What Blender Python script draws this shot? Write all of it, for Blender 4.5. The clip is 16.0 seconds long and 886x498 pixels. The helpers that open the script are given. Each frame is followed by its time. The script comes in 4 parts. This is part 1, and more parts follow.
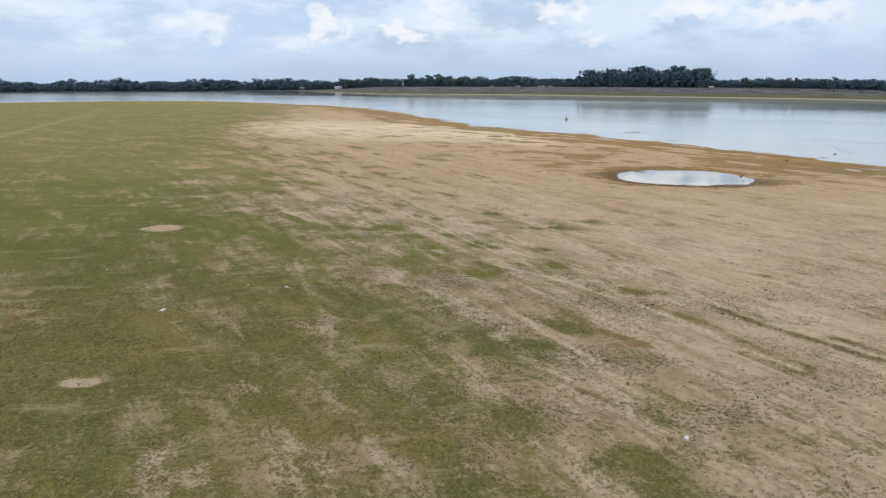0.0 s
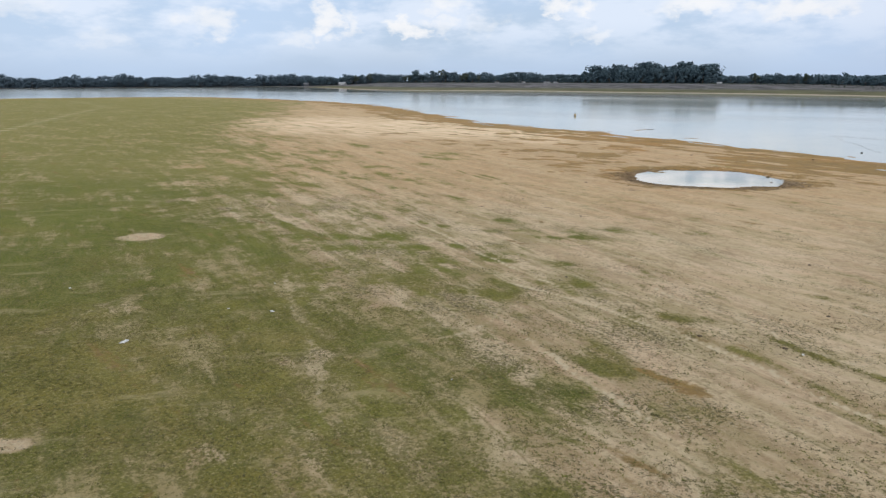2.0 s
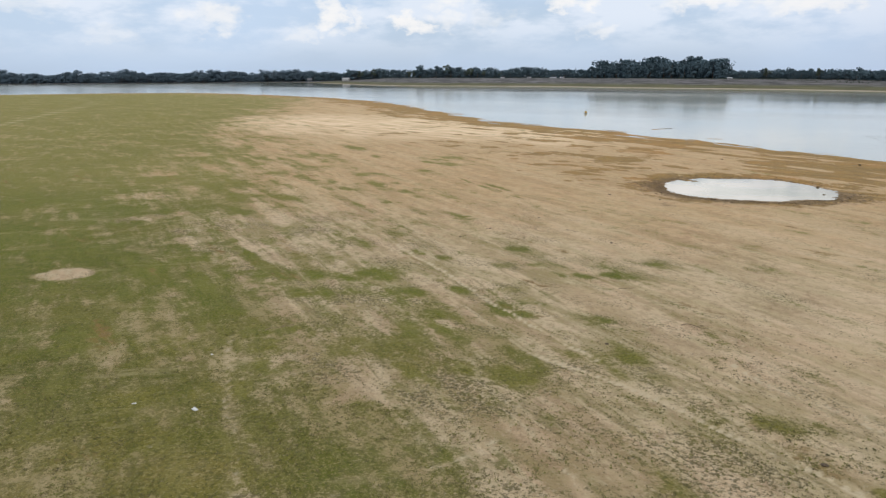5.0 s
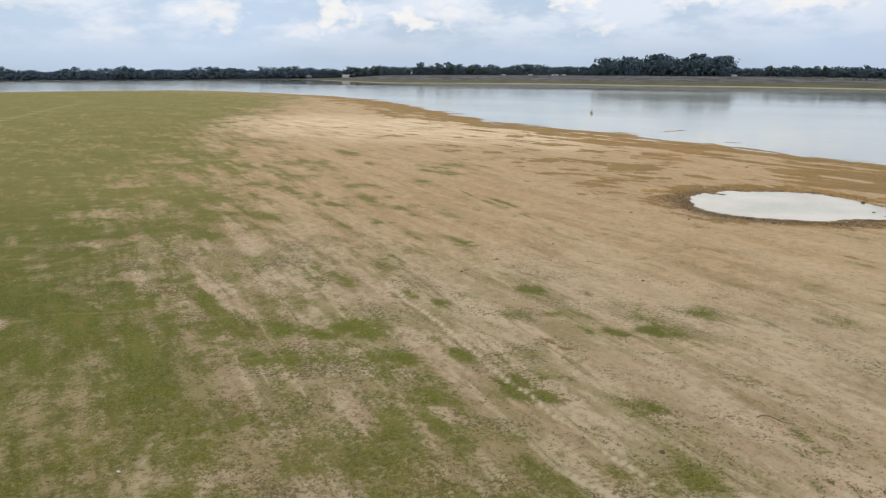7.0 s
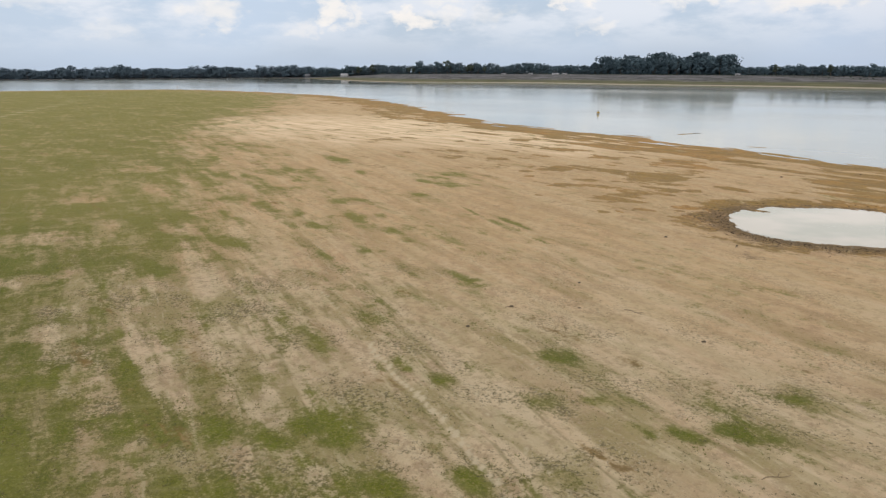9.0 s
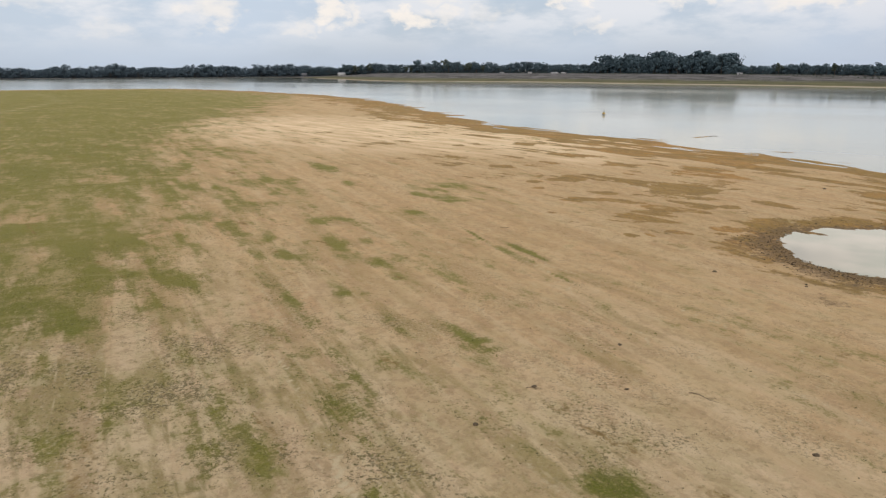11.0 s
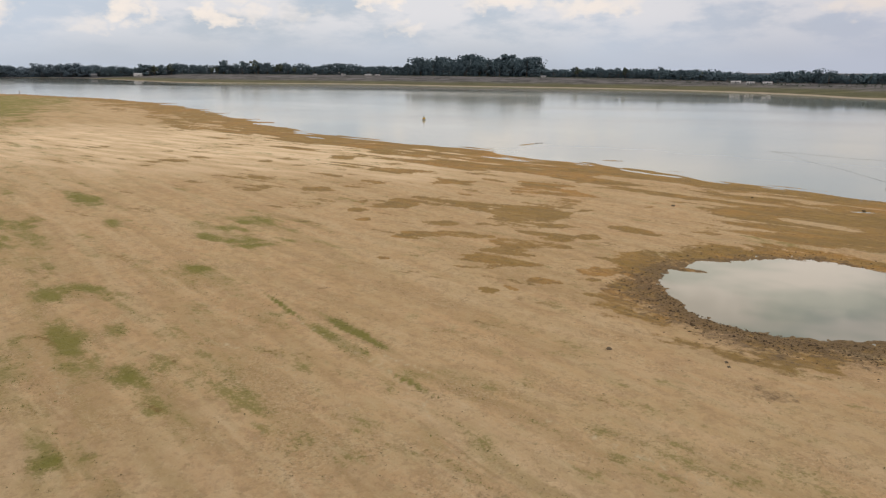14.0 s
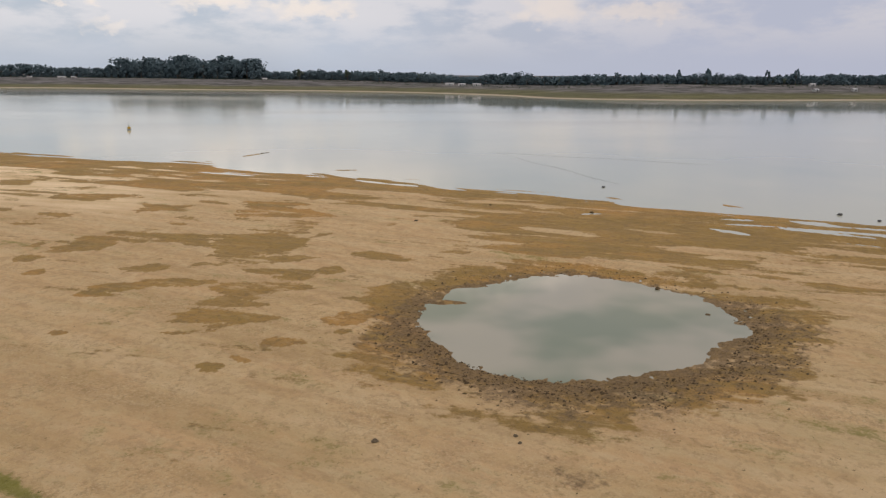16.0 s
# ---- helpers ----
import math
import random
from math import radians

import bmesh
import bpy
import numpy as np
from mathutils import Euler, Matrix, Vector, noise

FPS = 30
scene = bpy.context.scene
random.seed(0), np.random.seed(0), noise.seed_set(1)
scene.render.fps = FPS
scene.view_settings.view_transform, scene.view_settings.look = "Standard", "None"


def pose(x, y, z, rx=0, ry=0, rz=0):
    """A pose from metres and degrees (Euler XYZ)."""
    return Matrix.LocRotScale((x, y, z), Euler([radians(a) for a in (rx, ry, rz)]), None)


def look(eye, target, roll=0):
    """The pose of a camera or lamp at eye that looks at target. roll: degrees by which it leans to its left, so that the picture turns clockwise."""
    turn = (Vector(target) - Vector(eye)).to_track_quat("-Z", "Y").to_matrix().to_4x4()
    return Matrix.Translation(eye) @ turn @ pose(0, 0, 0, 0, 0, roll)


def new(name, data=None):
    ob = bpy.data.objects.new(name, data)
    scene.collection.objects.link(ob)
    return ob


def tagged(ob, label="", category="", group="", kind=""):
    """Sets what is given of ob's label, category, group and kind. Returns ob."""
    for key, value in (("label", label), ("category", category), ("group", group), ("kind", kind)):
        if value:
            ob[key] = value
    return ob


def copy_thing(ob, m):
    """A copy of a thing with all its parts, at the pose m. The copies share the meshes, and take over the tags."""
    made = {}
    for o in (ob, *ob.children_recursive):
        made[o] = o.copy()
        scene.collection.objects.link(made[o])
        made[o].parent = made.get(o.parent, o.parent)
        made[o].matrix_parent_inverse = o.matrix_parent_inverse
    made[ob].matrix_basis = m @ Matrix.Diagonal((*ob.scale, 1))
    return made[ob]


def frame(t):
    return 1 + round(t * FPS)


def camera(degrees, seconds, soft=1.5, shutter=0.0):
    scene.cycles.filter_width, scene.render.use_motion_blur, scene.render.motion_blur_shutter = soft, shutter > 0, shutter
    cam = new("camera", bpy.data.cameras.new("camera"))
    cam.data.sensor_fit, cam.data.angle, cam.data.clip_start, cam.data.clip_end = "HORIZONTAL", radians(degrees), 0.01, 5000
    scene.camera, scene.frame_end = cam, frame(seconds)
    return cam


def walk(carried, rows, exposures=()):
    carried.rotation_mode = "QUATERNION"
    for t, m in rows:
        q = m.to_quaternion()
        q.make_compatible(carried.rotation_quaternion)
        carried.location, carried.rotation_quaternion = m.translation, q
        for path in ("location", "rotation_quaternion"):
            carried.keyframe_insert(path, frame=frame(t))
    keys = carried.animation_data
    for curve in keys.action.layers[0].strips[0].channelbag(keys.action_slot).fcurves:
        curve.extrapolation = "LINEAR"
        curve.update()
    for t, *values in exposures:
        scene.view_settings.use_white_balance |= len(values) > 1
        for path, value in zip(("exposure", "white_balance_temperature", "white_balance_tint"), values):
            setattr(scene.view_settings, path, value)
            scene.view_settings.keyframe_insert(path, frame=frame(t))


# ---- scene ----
cam = camera(64.9, 16.0, 1.35)
PATH = [
    (0, (1.446, 1.903, 16.141), (1.357, 3.847, 15.678), -0.2),
    (0.5, (1.228, 3.473, 16.129), (1.135, 5.416, 15.664), -0.3),
    (1, (0.994, 5.252, 16.094), (0.899, 7.195, 15.626), -0.2),
    (1.5, (0.834, 7.362, 16.011), (0.735, 9.304, 15.541), -0.2),
    (2, (0.688, 9.81, 15.879), (0.587, 11.75, 15.406), -0.2),
    (2.5, (0.662, 12.218, 15.744), (0.558, 14.158, 15.27), -0.3),
    (3, (0.609, 14.677, 15.664), (0.503, 16.616, 15.187), -0.3),
    (3.5, (0.495, 17.369, 15.622), (0.385, 19.308, 15.144), -0.3),
    (4, (0.422, 19.909, 15.674), (0.31, 21.848, 15.194), -0.3),
    (6.5, (0.058, 34.17, 16.489), (-0.059, 36.105, 15.996), -0.2),
    (7, (-0.14, 37.306, 16.532), (-0.256, 39.241, 16.038), -0.2),
    (7.5, (-0.341, 40.645, 16.599), (-0.456, 42.579, 16.104), -0.2),
    (8, (-0.472, 44.14, 16.598), (-0.587, 46.074, 16.101), -0.2),
    (8.5, (-0.731, 47.732, 16.621), (-0.846, 49.666, 16.124), -0.2),
    (9, (-1.04, 50.86, 16.51), (-1.154, 52.794, 16.013), -0.2),
    (11.5, (-1.997, 68.104, 16.269), (-2.105, 70.038, 15.769), -0.2),
    (12, (-2.117, 71.329, 16.236), (-2.224, 73.262, 15.736), -0.2),
    (12.5, (-2.056, 74.711, 16.349), (-2.108, 76.647, 15.85), -0.3),
    (13, (-1.77, 77.876, 16.47), (-1.685, 79.811, 15.971), -0.2),
    (13.5, (-1.264, 81.209, 16.57), (-1.018, 83.13, 16.073), 0.0),
    (14, (-0.693, 84.301, 16.641), (-0.301, 86.198, 16.146), 0.2),
    (14.5, (-0.008, 87.233, 16.754), (0.532, 89.095, 16.26), 0.2),
    (15, (0.961, 90.043, 16.868), (1.67, 91.847, 16.376), 0.3),
    (15.5, (2.261, 92.689, 16.982), (3.164, 94.405, 16.491), 0.1),
    (16, (3.71, 95.118, 17.002), (4.783, 96.734, 16.515), 0.3),
]
walk(cam, [(t, look(eye, target, roll)) for t, eye, target, roll in PATH],
     [(0, -.05, 6180, 11), (4, -.05, 6400, 10.5), (8, -.07, 6650, 11.5), (11.5, -.12, 7150, 13), (14, -.2, 7350, 15), (16, -.25, 7330, 16)])


# ---- world, sun ----
def clear(tree):
    tree.nodes.clear()
    return tree.nodes, tree.links


def math_node(nt, op, a, b=None, c=None, clamp=False):
    n = nt.nodes.new("ShaderNodeMath")
    n.operation, n.use_clamp = op, clamp
    for i, v in enumerate((a, b, c)):
        if v is None:
            continue
        if isinstance(v, (int, float)):
            n.inputs[i].default_value = v
        else:
            nt.links.new(v, n.inputs[i])
    return n.outputs[0]


def ramp(nt, v, lo, hi):
    """v from lo..hi to 0..1, smoothly."""
    n = nt.nodes.new("ShaderNodeMapRange")
    n.interpolation_type = "SMOOTHSTEP"
    n.inputs["From Min"].default_value, n.inputs["From Max"].default_value = lo, hi
    nt.links.new(v, n.inputs["Value"])
    return n.outputs["Result"]


def mix(nt, f, a, b):
    n = nt.nodes.new("ShaderNodeMix")
    n.data_type = "RGBA"
    for i, v in ((0, f), (6, a), (7, b)):
        if isinstance(v, (int, float)):
            n.inputs[i].default_value = v
        elif isinstance(v, tuple):
            n.inputs[i].default_value = (*v, 1)
        else:
            nt.links.new(v, n.inputs[i])
    return n.outputs[2]


def grain(nt, vector, scale, detail=4, rough=0.55, stretch=None, turn=0.0):
    """A noise; stretch: the scale along each axis, turn: degrees about z."""
    if stretch:
        m = nt.nodes.new("ShaderNodeMapping")
        m.vector_type = "TEXTURE"
        m.inputs["Rotation"].default_value[2] = radians(turn)
        m.inputs["Scale"].default_value = stretch
        nt.links.new(vector, m.inputs["Vector"])
        vector = m.outputs[0]
    n = nt.nodes.new("ShaderNodeTexNoise")
    n.inputs["Scale"].default_value, n.inputs["Detail"].default_value, n.inputs["Roughness"].default_value = scale, detail, rough
    nt.links.new(vector, n.inputs["Vector"])
    return n.outputs["Fac"]


SUN_EL, SUN_AZ = 58.0, 150.0
world = bpy.data.worlds.new("sky")
scene.world = world
world.use_nodes = True
wt = world.node_tree
nodes, links = clear(wt)
sky = nodes.new("ShaderNodeTexSky")
sky.sky_type, sky.sun_disc = "NISHITA", False
sky.sun_elevation, sky.sun_rotation = radians(SUN_EL), radians(SUN_AZ)
sky.air_density, sky.dust_density, sky.ozone_density = 1.0, 2.0, 1.5
direction = nodes.new("ShaderNodeTexCoord").outputs["Generated"]
sep = nodes.new("ShaderNodeSeparateXYZ")
links.new(direction, sep.inputs[0])
azimuth = math_node(wt, "MULTIPLY", math_node(wt, "ARCTAN2", sep.outputs[0], sep.outputs[1]), 57.2958)
height = math_node(wt, "MULTIPLY", sep.outputs[2], 57.2958)
# cumulus puffs over the far shore: azimuth, height, half width, half height in degrees, density
PUFFS = [
    (-33.5, 4.9, 2.0, .7, .6), (-28.0, 3.0, 1.4, .45, .45), (-20.3, 4.2, 1.9, .85, .95), (-12.3, 4.5, .95, .85, 1.25), (-10.3, 4.0, .8, .6, .8),
    (-14.4, 3.0, 1.1, .55, .6), (-5.8, 4.0, .9, .65, 1.25), (-3.2, 4.1, .9, .45, .7), (-2.5, 5.8, 1.5, .7, .9), (.4, 4.2, 1.1, .6, .5), (6.3, 5.4, 1.6, .5, 1.2), (9.0, 3.2, 1.3, .4, .7),
    (16.5, 5.5, 2.6, .7, 1.1), (23.3, 4.8, 2.6, .6, 1.1), (41.9, 4.8, 2.2, .9, 1.1), (48.4, 4.7, 2.6, .6, 1.0),
    (4, 9.5, 9, 2.0, 1.1), (24, 10.5, 10, 2.4, 1.1), (31, 16.5, 7, 3.2, 1.3), (-20, 10, 9, 2.2, 1.0), (52, 15, 6, 3, 1.0)]
wob = grain(wt, direction, 26, 6, 0.55, (1, 1, .6))
wob2 = grain(wt, direction, 41, 6, 0.55, (1, 1.01, .61))
az2 = math_node(wt, "ADD", azimuth, math_node(wt, "MULTIPLY", math_node(wt, "SUBTRACT", wob, .5), 7.0))
el2 = math_node(wt, "ADD", height, math_node(wt, "MULTIPLY", math_node(wt, "SUBTRACT", wob2, .5), 3.2))
# the sunlit towers above them, which the pond mirrors
TOWERS = [(16.5, 8.8, 6, 1.2, 1.0), (25, 11, 7, 1.7, 1.1), (36, 14, 8, 2.4, 1.2), (-8, 9.5, 9, 1.4, .8)]


def heap(clouds):
    """How thick the clouds of a list are in each direction."""
    total = None
    for a, e, w, h, s in clouds:
        q = math_node(wt, "MULTIPLY", math_node(wt, "SUBTRACT", az2, a), .62 / w)
        r = math_node(wt, "MULTIPLY", math_node(wt, "SUBTRACT", el2, e), .62 / h)
        d = math_node(wt, "MULTIPLY_ADD", q, q, math_node(wt, "MULTIPLY", r, r))
        m = math_node(wt, "MULTIPLY", math_node(wt, "SUBTRACT", 1.0, d, clamp=True), s)
        total = m if total is None else math_node(wt, "MAXIMUM", total, m)
    return total


total, tower = heap(PUFFS), heap(TOWERS)
banks = grain(wt, direction, 7, 8, 0.58, (1, 1, .34))
veil = grain(wt, direction, 2.6, 4, 0.5, (1, 1, .3))
cover = math_node(wt, "MULTIPLY", ramp(wt, banks, .4, .58), ramp(wt, height, .5, 4.5))
cover = math_node(wt, "MAXIMUM", cover, math_node(wt, "MULTIPLY", ramp(wt, height, 5.5, 15), math_node(wt, "MULTIPLY_ADD", ramp(wt, banks, .36, .6), .3, .55)))
east = ramp(wt, azimuth, 14, 60)
base = nodes.new("ShaderNodeVectorMath")
base.operation = "SCALE"
base.inputs["Scale"].default_value = 1.0
links.new(sky.outputs[0], base.inputs[0])
clean = mix(wt, math_node(wt, "MULTIPLY_ADD", veil, .5, .5, clamp=True), base.outputs[0], (6.2, 7.7, 9.8))
grey = mix(wt, math_node(wt, "MULTIPLY", east, .85), clean, (4.9, 5.7, 7.6))
soft = mix(wt, math_node(wt, "MULTIPLY", cover, .85), grey, mix(wt, east, (8.2, 8.9, 9.9), (6.6, 7.1, 8.2)))
puff = mix(wt, math_node(wt, "MULTIPLY", ramp(wt, total, -.05, 1.35), .88), soft, mix(wt, east, (10.2, 10.0, 9.7), (7.8, 7.7, 7.9)))
back = nodes.new("ShaderNodeBackground")
back.inputs["Strength"].default_value = 0.1
puff = mix(wt, ramp(wt, tower, .0, 1.0), puff, (15.5, 15.2, 15.0))
links.new(puff, back.inputs["Color"])
links.new(back.outputs[0], nodes.new("ShaderNodeOutputWorld").inputs[0])

sun = new("sun", bpy.data.lights.new("sun", "SUN"))
sun.data.energy, sun.data.angle, sun.data.color = 1.3, radians(14), (1.0, .95, .87)
sun.matrix_world = look((0, 0, 0), (-math.sin(radians(SUN_AZ)) * math.cos(radians(SUN_EL)),
                                    -math.cos(radians(SUN_AZ)) * math.cos(radians(SUN_EL)), -math.sin(radians(SUN_EL))))


# ---- materials ----
def material(name, rough=0.9):
    m = bpy.data.materials.new(name)
    m.use_nodes = True
    nt = m.node_tree
    nodes, links = clear(nt)
    b = nodes.new("ShaderNodeBsdfPrincipled")
    b.inputs["Roughness"].default_value = rough
    b.inputs["Specular IOR Level"].default_value = 0.25
    links.new(b.outputs[0], nodes.new("ShaderNodeOutputMaterial").inputs[0])
    return m, nt, b, nodes.new("ShaderNodeTexCoord").outputs["Object"]


def bump(nt, b, h, strength, distance):
    n = nt.nodes.new("ShaderNodeBump")
    n.inputs["Strength"].default_value, n.inputs["Distance"].default_value = strength, distance
    nt.links.new(h, n.inputs["Height"])
    nt.links.new(n.outputs[0], b.inputs["Normal"])


def simple(name, c1, c2, scale=3.0, rough=0.85, metal=0.0, relief=0.3, size=0.01):
    """Two tones, mottled at two scales, with a fine relief."""
    m, nt, b, co = material(name, rough)
    big, fine = grain(nt, co, scale), grain(nt, co, scale * 9, 3)
    f = ramp(nt, math_node(nt, "MULTIPLY_ADD", fine, .4, math_node(nt, "MULTIPLY", big, .6)), .35, .65)
    nt.links.new(mix(nt, f, c1, c2), b.inputs["Base Color"])
    b.inputs["Metallic"].default_value = metal
    bump(nt, b, fine, relief, size)
    return m


def island(name, c1, c2, rough=0.9, thin=0.0):
    """Each loose piece of a mesh has a tone of its own."""
    m, nt, b, co = material(name, rough)
    geo = nt.nodes.new("ShaderNodeNewGeometry")
    fine = grain(nt, co, 2.0, 3)
    f = math_node(nt, "MULTIPLY_ADD", fine, .5, math_node(nt, "MULTIPLY", geo.outputs["Random Per Island"], .6))
    nt.links.new(mix(nt, f, c1, c2), b.inputs["Base Color"])
    return m


def attr(nt, name):
    n = nt.nodes.new("ShaderNodeAttribute")
    n.attribute_name = name
    return n.outputs["Fac"]


TRAIL, DRIFT = 119.0, 124.0   # the headings of the cattle trails and of the shore's silt bands, degrees from x


def ground_material():
    m, nt, b, co = material("ground", .95)
    grass, wet, track, mud, shore, pale, lush, north = (attr(nt, k) for k in ("grass", "wet", "track", "mud", "shore", "pale", "lush", "north"))

    def times(a, c):
        return math_node(nt, "MULTIPLY", a, c)

    def about(v, k):
        """v's swing round its mean, k times."""
        return math_node(nt, "MULTIPLY_ADD", v, k, -.5 * k)

    def lay(over, f, amount, colour):
        """A colour laid over another where f says so."""
        return mix(nt, times(f, amount), over, colour)

    huge, mid = grain(nt, co, .035, 4), grain(nt, co, .3, 6, .65)
    fine, speck = grain(nt, co, 1.7, 6, .7), grain(nt, co, 4.5, 4, .75)
    grit = grain(nt, co, 7.0, 3, .7)
    clump = grain(nt, co, .85, 8, .68, (1.5, 1, 1), TRAIL - 20)
    streak = grain(nt, co, .7, 6, .62, (8, 1, 1), TRAIL)
    wisp = grain(nt, co, 1.6, 5, .65, (5, 1, 1), TRAIL + 6)
    brush = grain(nt, co, .55, 5, .55, (5, 1, 1), TRAIL + 3)
    broken = ramp(nt, grain(nt, co, .13, 4, .6, (1.6, 1, 1), TRAIL + 40), .42, .62)
    silt = grain(nt, co, .4, 6, .6, (6, 1, 1), 132)
    patch = grain(nt, co, .16, 5, .6, (1.8, 1, 1), TRAIL - 30)
    # dry sand: bare pinkish and buff areas, a thin veil of dry grass, paler and darker bands along old furrows,
    # scattered specks
    trod = times(ramp(nt, grass, -.06, .16), math_node(nt, "MULTIPLY_ADD", north, -.55, 1.0))
    tone = grain(nt, co, .11, 4, .5, (1.6, 1, 1), TRAIL - 25)
    veil = grain(nt, co, .42, 7, .6, (3.2, 1, 1), TRAIL + 4)
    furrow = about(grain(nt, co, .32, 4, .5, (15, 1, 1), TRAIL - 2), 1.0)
    strewn = ramp(nt, grain(nt, co, .21, 5, .6, (1.5, 1, 1), TRAIL + 30), .44, .62)
    sand = mix(nt, ramp(nt, tone, .36, .64), (.60, .425, .258), (.615, .465, .275))
    sand = mix(nt, times(north, .85), sand, mix(nt, ramp(nt, tone, .36, .64), (.575, .365, .185), (.595, .40, .21)))
    sand = lay(sand, ramp(nt, huge, .4, .64), .35, (.50, .325, .165))
    sand = lay(sand, ramp(nt, patch, .5, .64), .35, (.59, .445, .255))
    sand = lay(sand, ramp(nt, patch, .46, .32), .4, (.43, .275, .155))
    sand = lay(sand, ramp(nt, clump, .51, .6), .5, (.635, .485, .285))
    sand = lay(sand, ramp(nt, clump, .47, .37), .55, (.345, .225, .12))
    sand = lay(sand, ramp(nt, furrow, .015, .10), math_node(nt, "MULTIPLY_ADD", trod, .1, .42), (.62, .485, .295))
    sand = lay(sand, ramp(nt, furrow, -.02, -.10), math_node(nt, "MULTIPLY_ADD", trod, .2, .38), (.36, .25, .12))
    sand = lay(sand, ramp(nt, veil, .45, .56), times(math_node(nt, "MULTIPLY_ADD", trod, .66, .1), math_node(nt, "MULTIPLY_ADD", lush, .55, .45)), (.285, .228, .08))
    sand = lay(sand, ramp(nt, streak, .52, .66), math_node(nt, "MULTIPLY_ADD", broken, -.2, .4), (.60, .46, .28))
    sand = lay(sand, ramp(nt, wisp, .56, .68), .4, (.62, .49, .30))
    sand = lay(sand, ramp(nt, streak, .46, .34), .3, (.33, .225, .115))
    # thin pale lines, each with a dark olive line along one side
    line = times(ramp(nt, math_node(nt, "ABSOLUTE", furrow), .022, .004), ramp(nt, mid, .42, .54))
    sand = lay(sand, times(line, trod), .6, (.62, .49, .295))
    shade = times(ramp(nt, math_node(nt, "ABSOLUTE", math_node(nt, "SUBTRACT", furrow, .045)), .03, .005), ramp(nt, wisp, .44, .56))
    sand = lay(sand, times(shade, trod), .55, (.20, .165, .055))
    sand = lay(sand, ramp(nt, fine, .51, .58), .36, (.29, .19, .095))
    weedy = math_node(nt, "ADD", speck, math_node(nt, "MULTIPLY_ADD", grass, .14, about(strewn, .1)))
    sand = lay(sand, ramp(nt, weedy, .575, .62), times(math_node(nt, "MULTIPLY_ADD", strewn, .5, .4), math_node(nt, "MULTIPLY_ADD", north, -.6, 1.0)), (.125, .10, .04))
    sand = lay(sand, ramp(nt, grit, .54, .62), math_node(nt, "MULTIPLY_ADD", strewn, .35, .15), (.66, .53, .35))
    sand = lay(sand, north, .3, (.575, .355, .16))
    # pale: sunlight painted into the sand colour, and some sand paler by itself
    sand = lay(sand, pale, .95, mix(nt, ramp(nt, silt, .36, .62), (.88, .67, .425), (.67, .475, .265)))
    sand = lay(sand, ramp(nt, grass, .4, .8), .6, (.36, .285, .115))
    # cropped turf: olive and green areas, straw lying across, dark tufts
    sward = grain(nt, co, .018, 5, .6, (2.2, 1, 1), 20)
    area = grain(nt, co, .09, 5, .62, (1.7, 1, 1), 15)
    straw = grain(nt, co, .5, 6, .62, (4.5, 1, 1), 12)
    turf = mix(nt, ramp(nt, mid, .4, .6), (.168, .142, .022), (.225, .178, .036))
    turf = lay(turf, lush, .75, mix(nt, ramp(nt, mid, .4, .6), (.125, .134, .011), (.18, .172, .019)))
    turf = lay(turf, ramp(nt, huge, .42, .58), .7, (.092, .112, .011))
    turf = lay(turf, ramp(nt, sward, .5, .62), .6, (.17, .176, .02))
    turf = lay(turf, ramp(nt, area, .5, .63), .55, (.235, .175, .05))
    turf = lay(turf, ramp(nt, area, .46, .36), .55, (.085, .092, .012))
    turf = lay(turf, ramp(nt, speck, .5, .57), .6, (.07, .066, .013))
    turf = lay(turf, ramp(nt, grit, .53, .6), .5, (.40, .325, .13))
    turf = lay(turf, ramp(nt, wisp, .56, .66), .3, (.31, .26, .095))
    turf = lay(turf, ramp(nt, straw, .56, .68), .6, (.40, .32, .15))
    turf = lay(turf, ramp(nt, brush, .53, .64), math_node(nt, "MULTIPLY_ADD", broken, .35, .08), (.29, .25, .07))
    turf = lay(turf, ramp(nt, brush, .46, .38), .4, (.085, .095, .012))
    turf = lay(turf, lush, .4, (.142, .152, .009))
    turf = lay(turf, north, .5, (.205, .188, .03))
    broad = grain(nt, co, .11, 5, .6, (2, 1, 1), TRAIL + 25)
    edge = about(mid, 2.0)
    for other, k in ((wisp, .8), (streak, 1.2), (broad, 1.6), (brush, 1.5), (clump, 1.0)):
        edge = math_node(nt, "ADD", edge, about(other, k))
    thick = ramp(nt, math_node(nt, "ADD", grass, edge), -.02, 1.1)
    blades = ramp(nt, math_node(nt, "ADD", thick, math_node(nt, "ADD", about(speck, 3.0), about(fine, 2.0))), .34, .66)
    g = times(math_node(nt, "MULTIPLY_ADD", blades, .42, times(thick, .58)), math_node(nt, "MULTIPLY_ADD", north, -.18, 1.0))
    col = mix(nt, g, sand, mix(nt, thick, mix(nt, .42, turf, (.28, .215, .085)), turf))
    worn = math_node(nt, "ADD", track, math_node(nt, "ADD", about(fine, 1.6), about(speck, .8)))
    col = lay(col, ramp(nt, worn, .2, .7), .9, (.62, .50, .31))
    # damp shore
    w = ramp(nt, math_node(nt, "ADD", math_node(nt, "ADD", wet, about(mid, .8)), math_node(nt, "ADD", about(silt, 2.6), about(fine, .8))), .34, .62)
    damp = mix(nt, ramp(nt, huge, .4, .6), (.42, .215, .052), (.33, .195, .05))
    damp = mix(nt, ramp(nt, silt, .46, .6), damp, (.29, .175, .042))
    damp = lay(damp, ramp(nt, mid, .46, .6), .5, (.22, .135, .042))
    damp = lay(damp, ramp(nt, fine, .5, .62), .5, (.17, .105, .042))
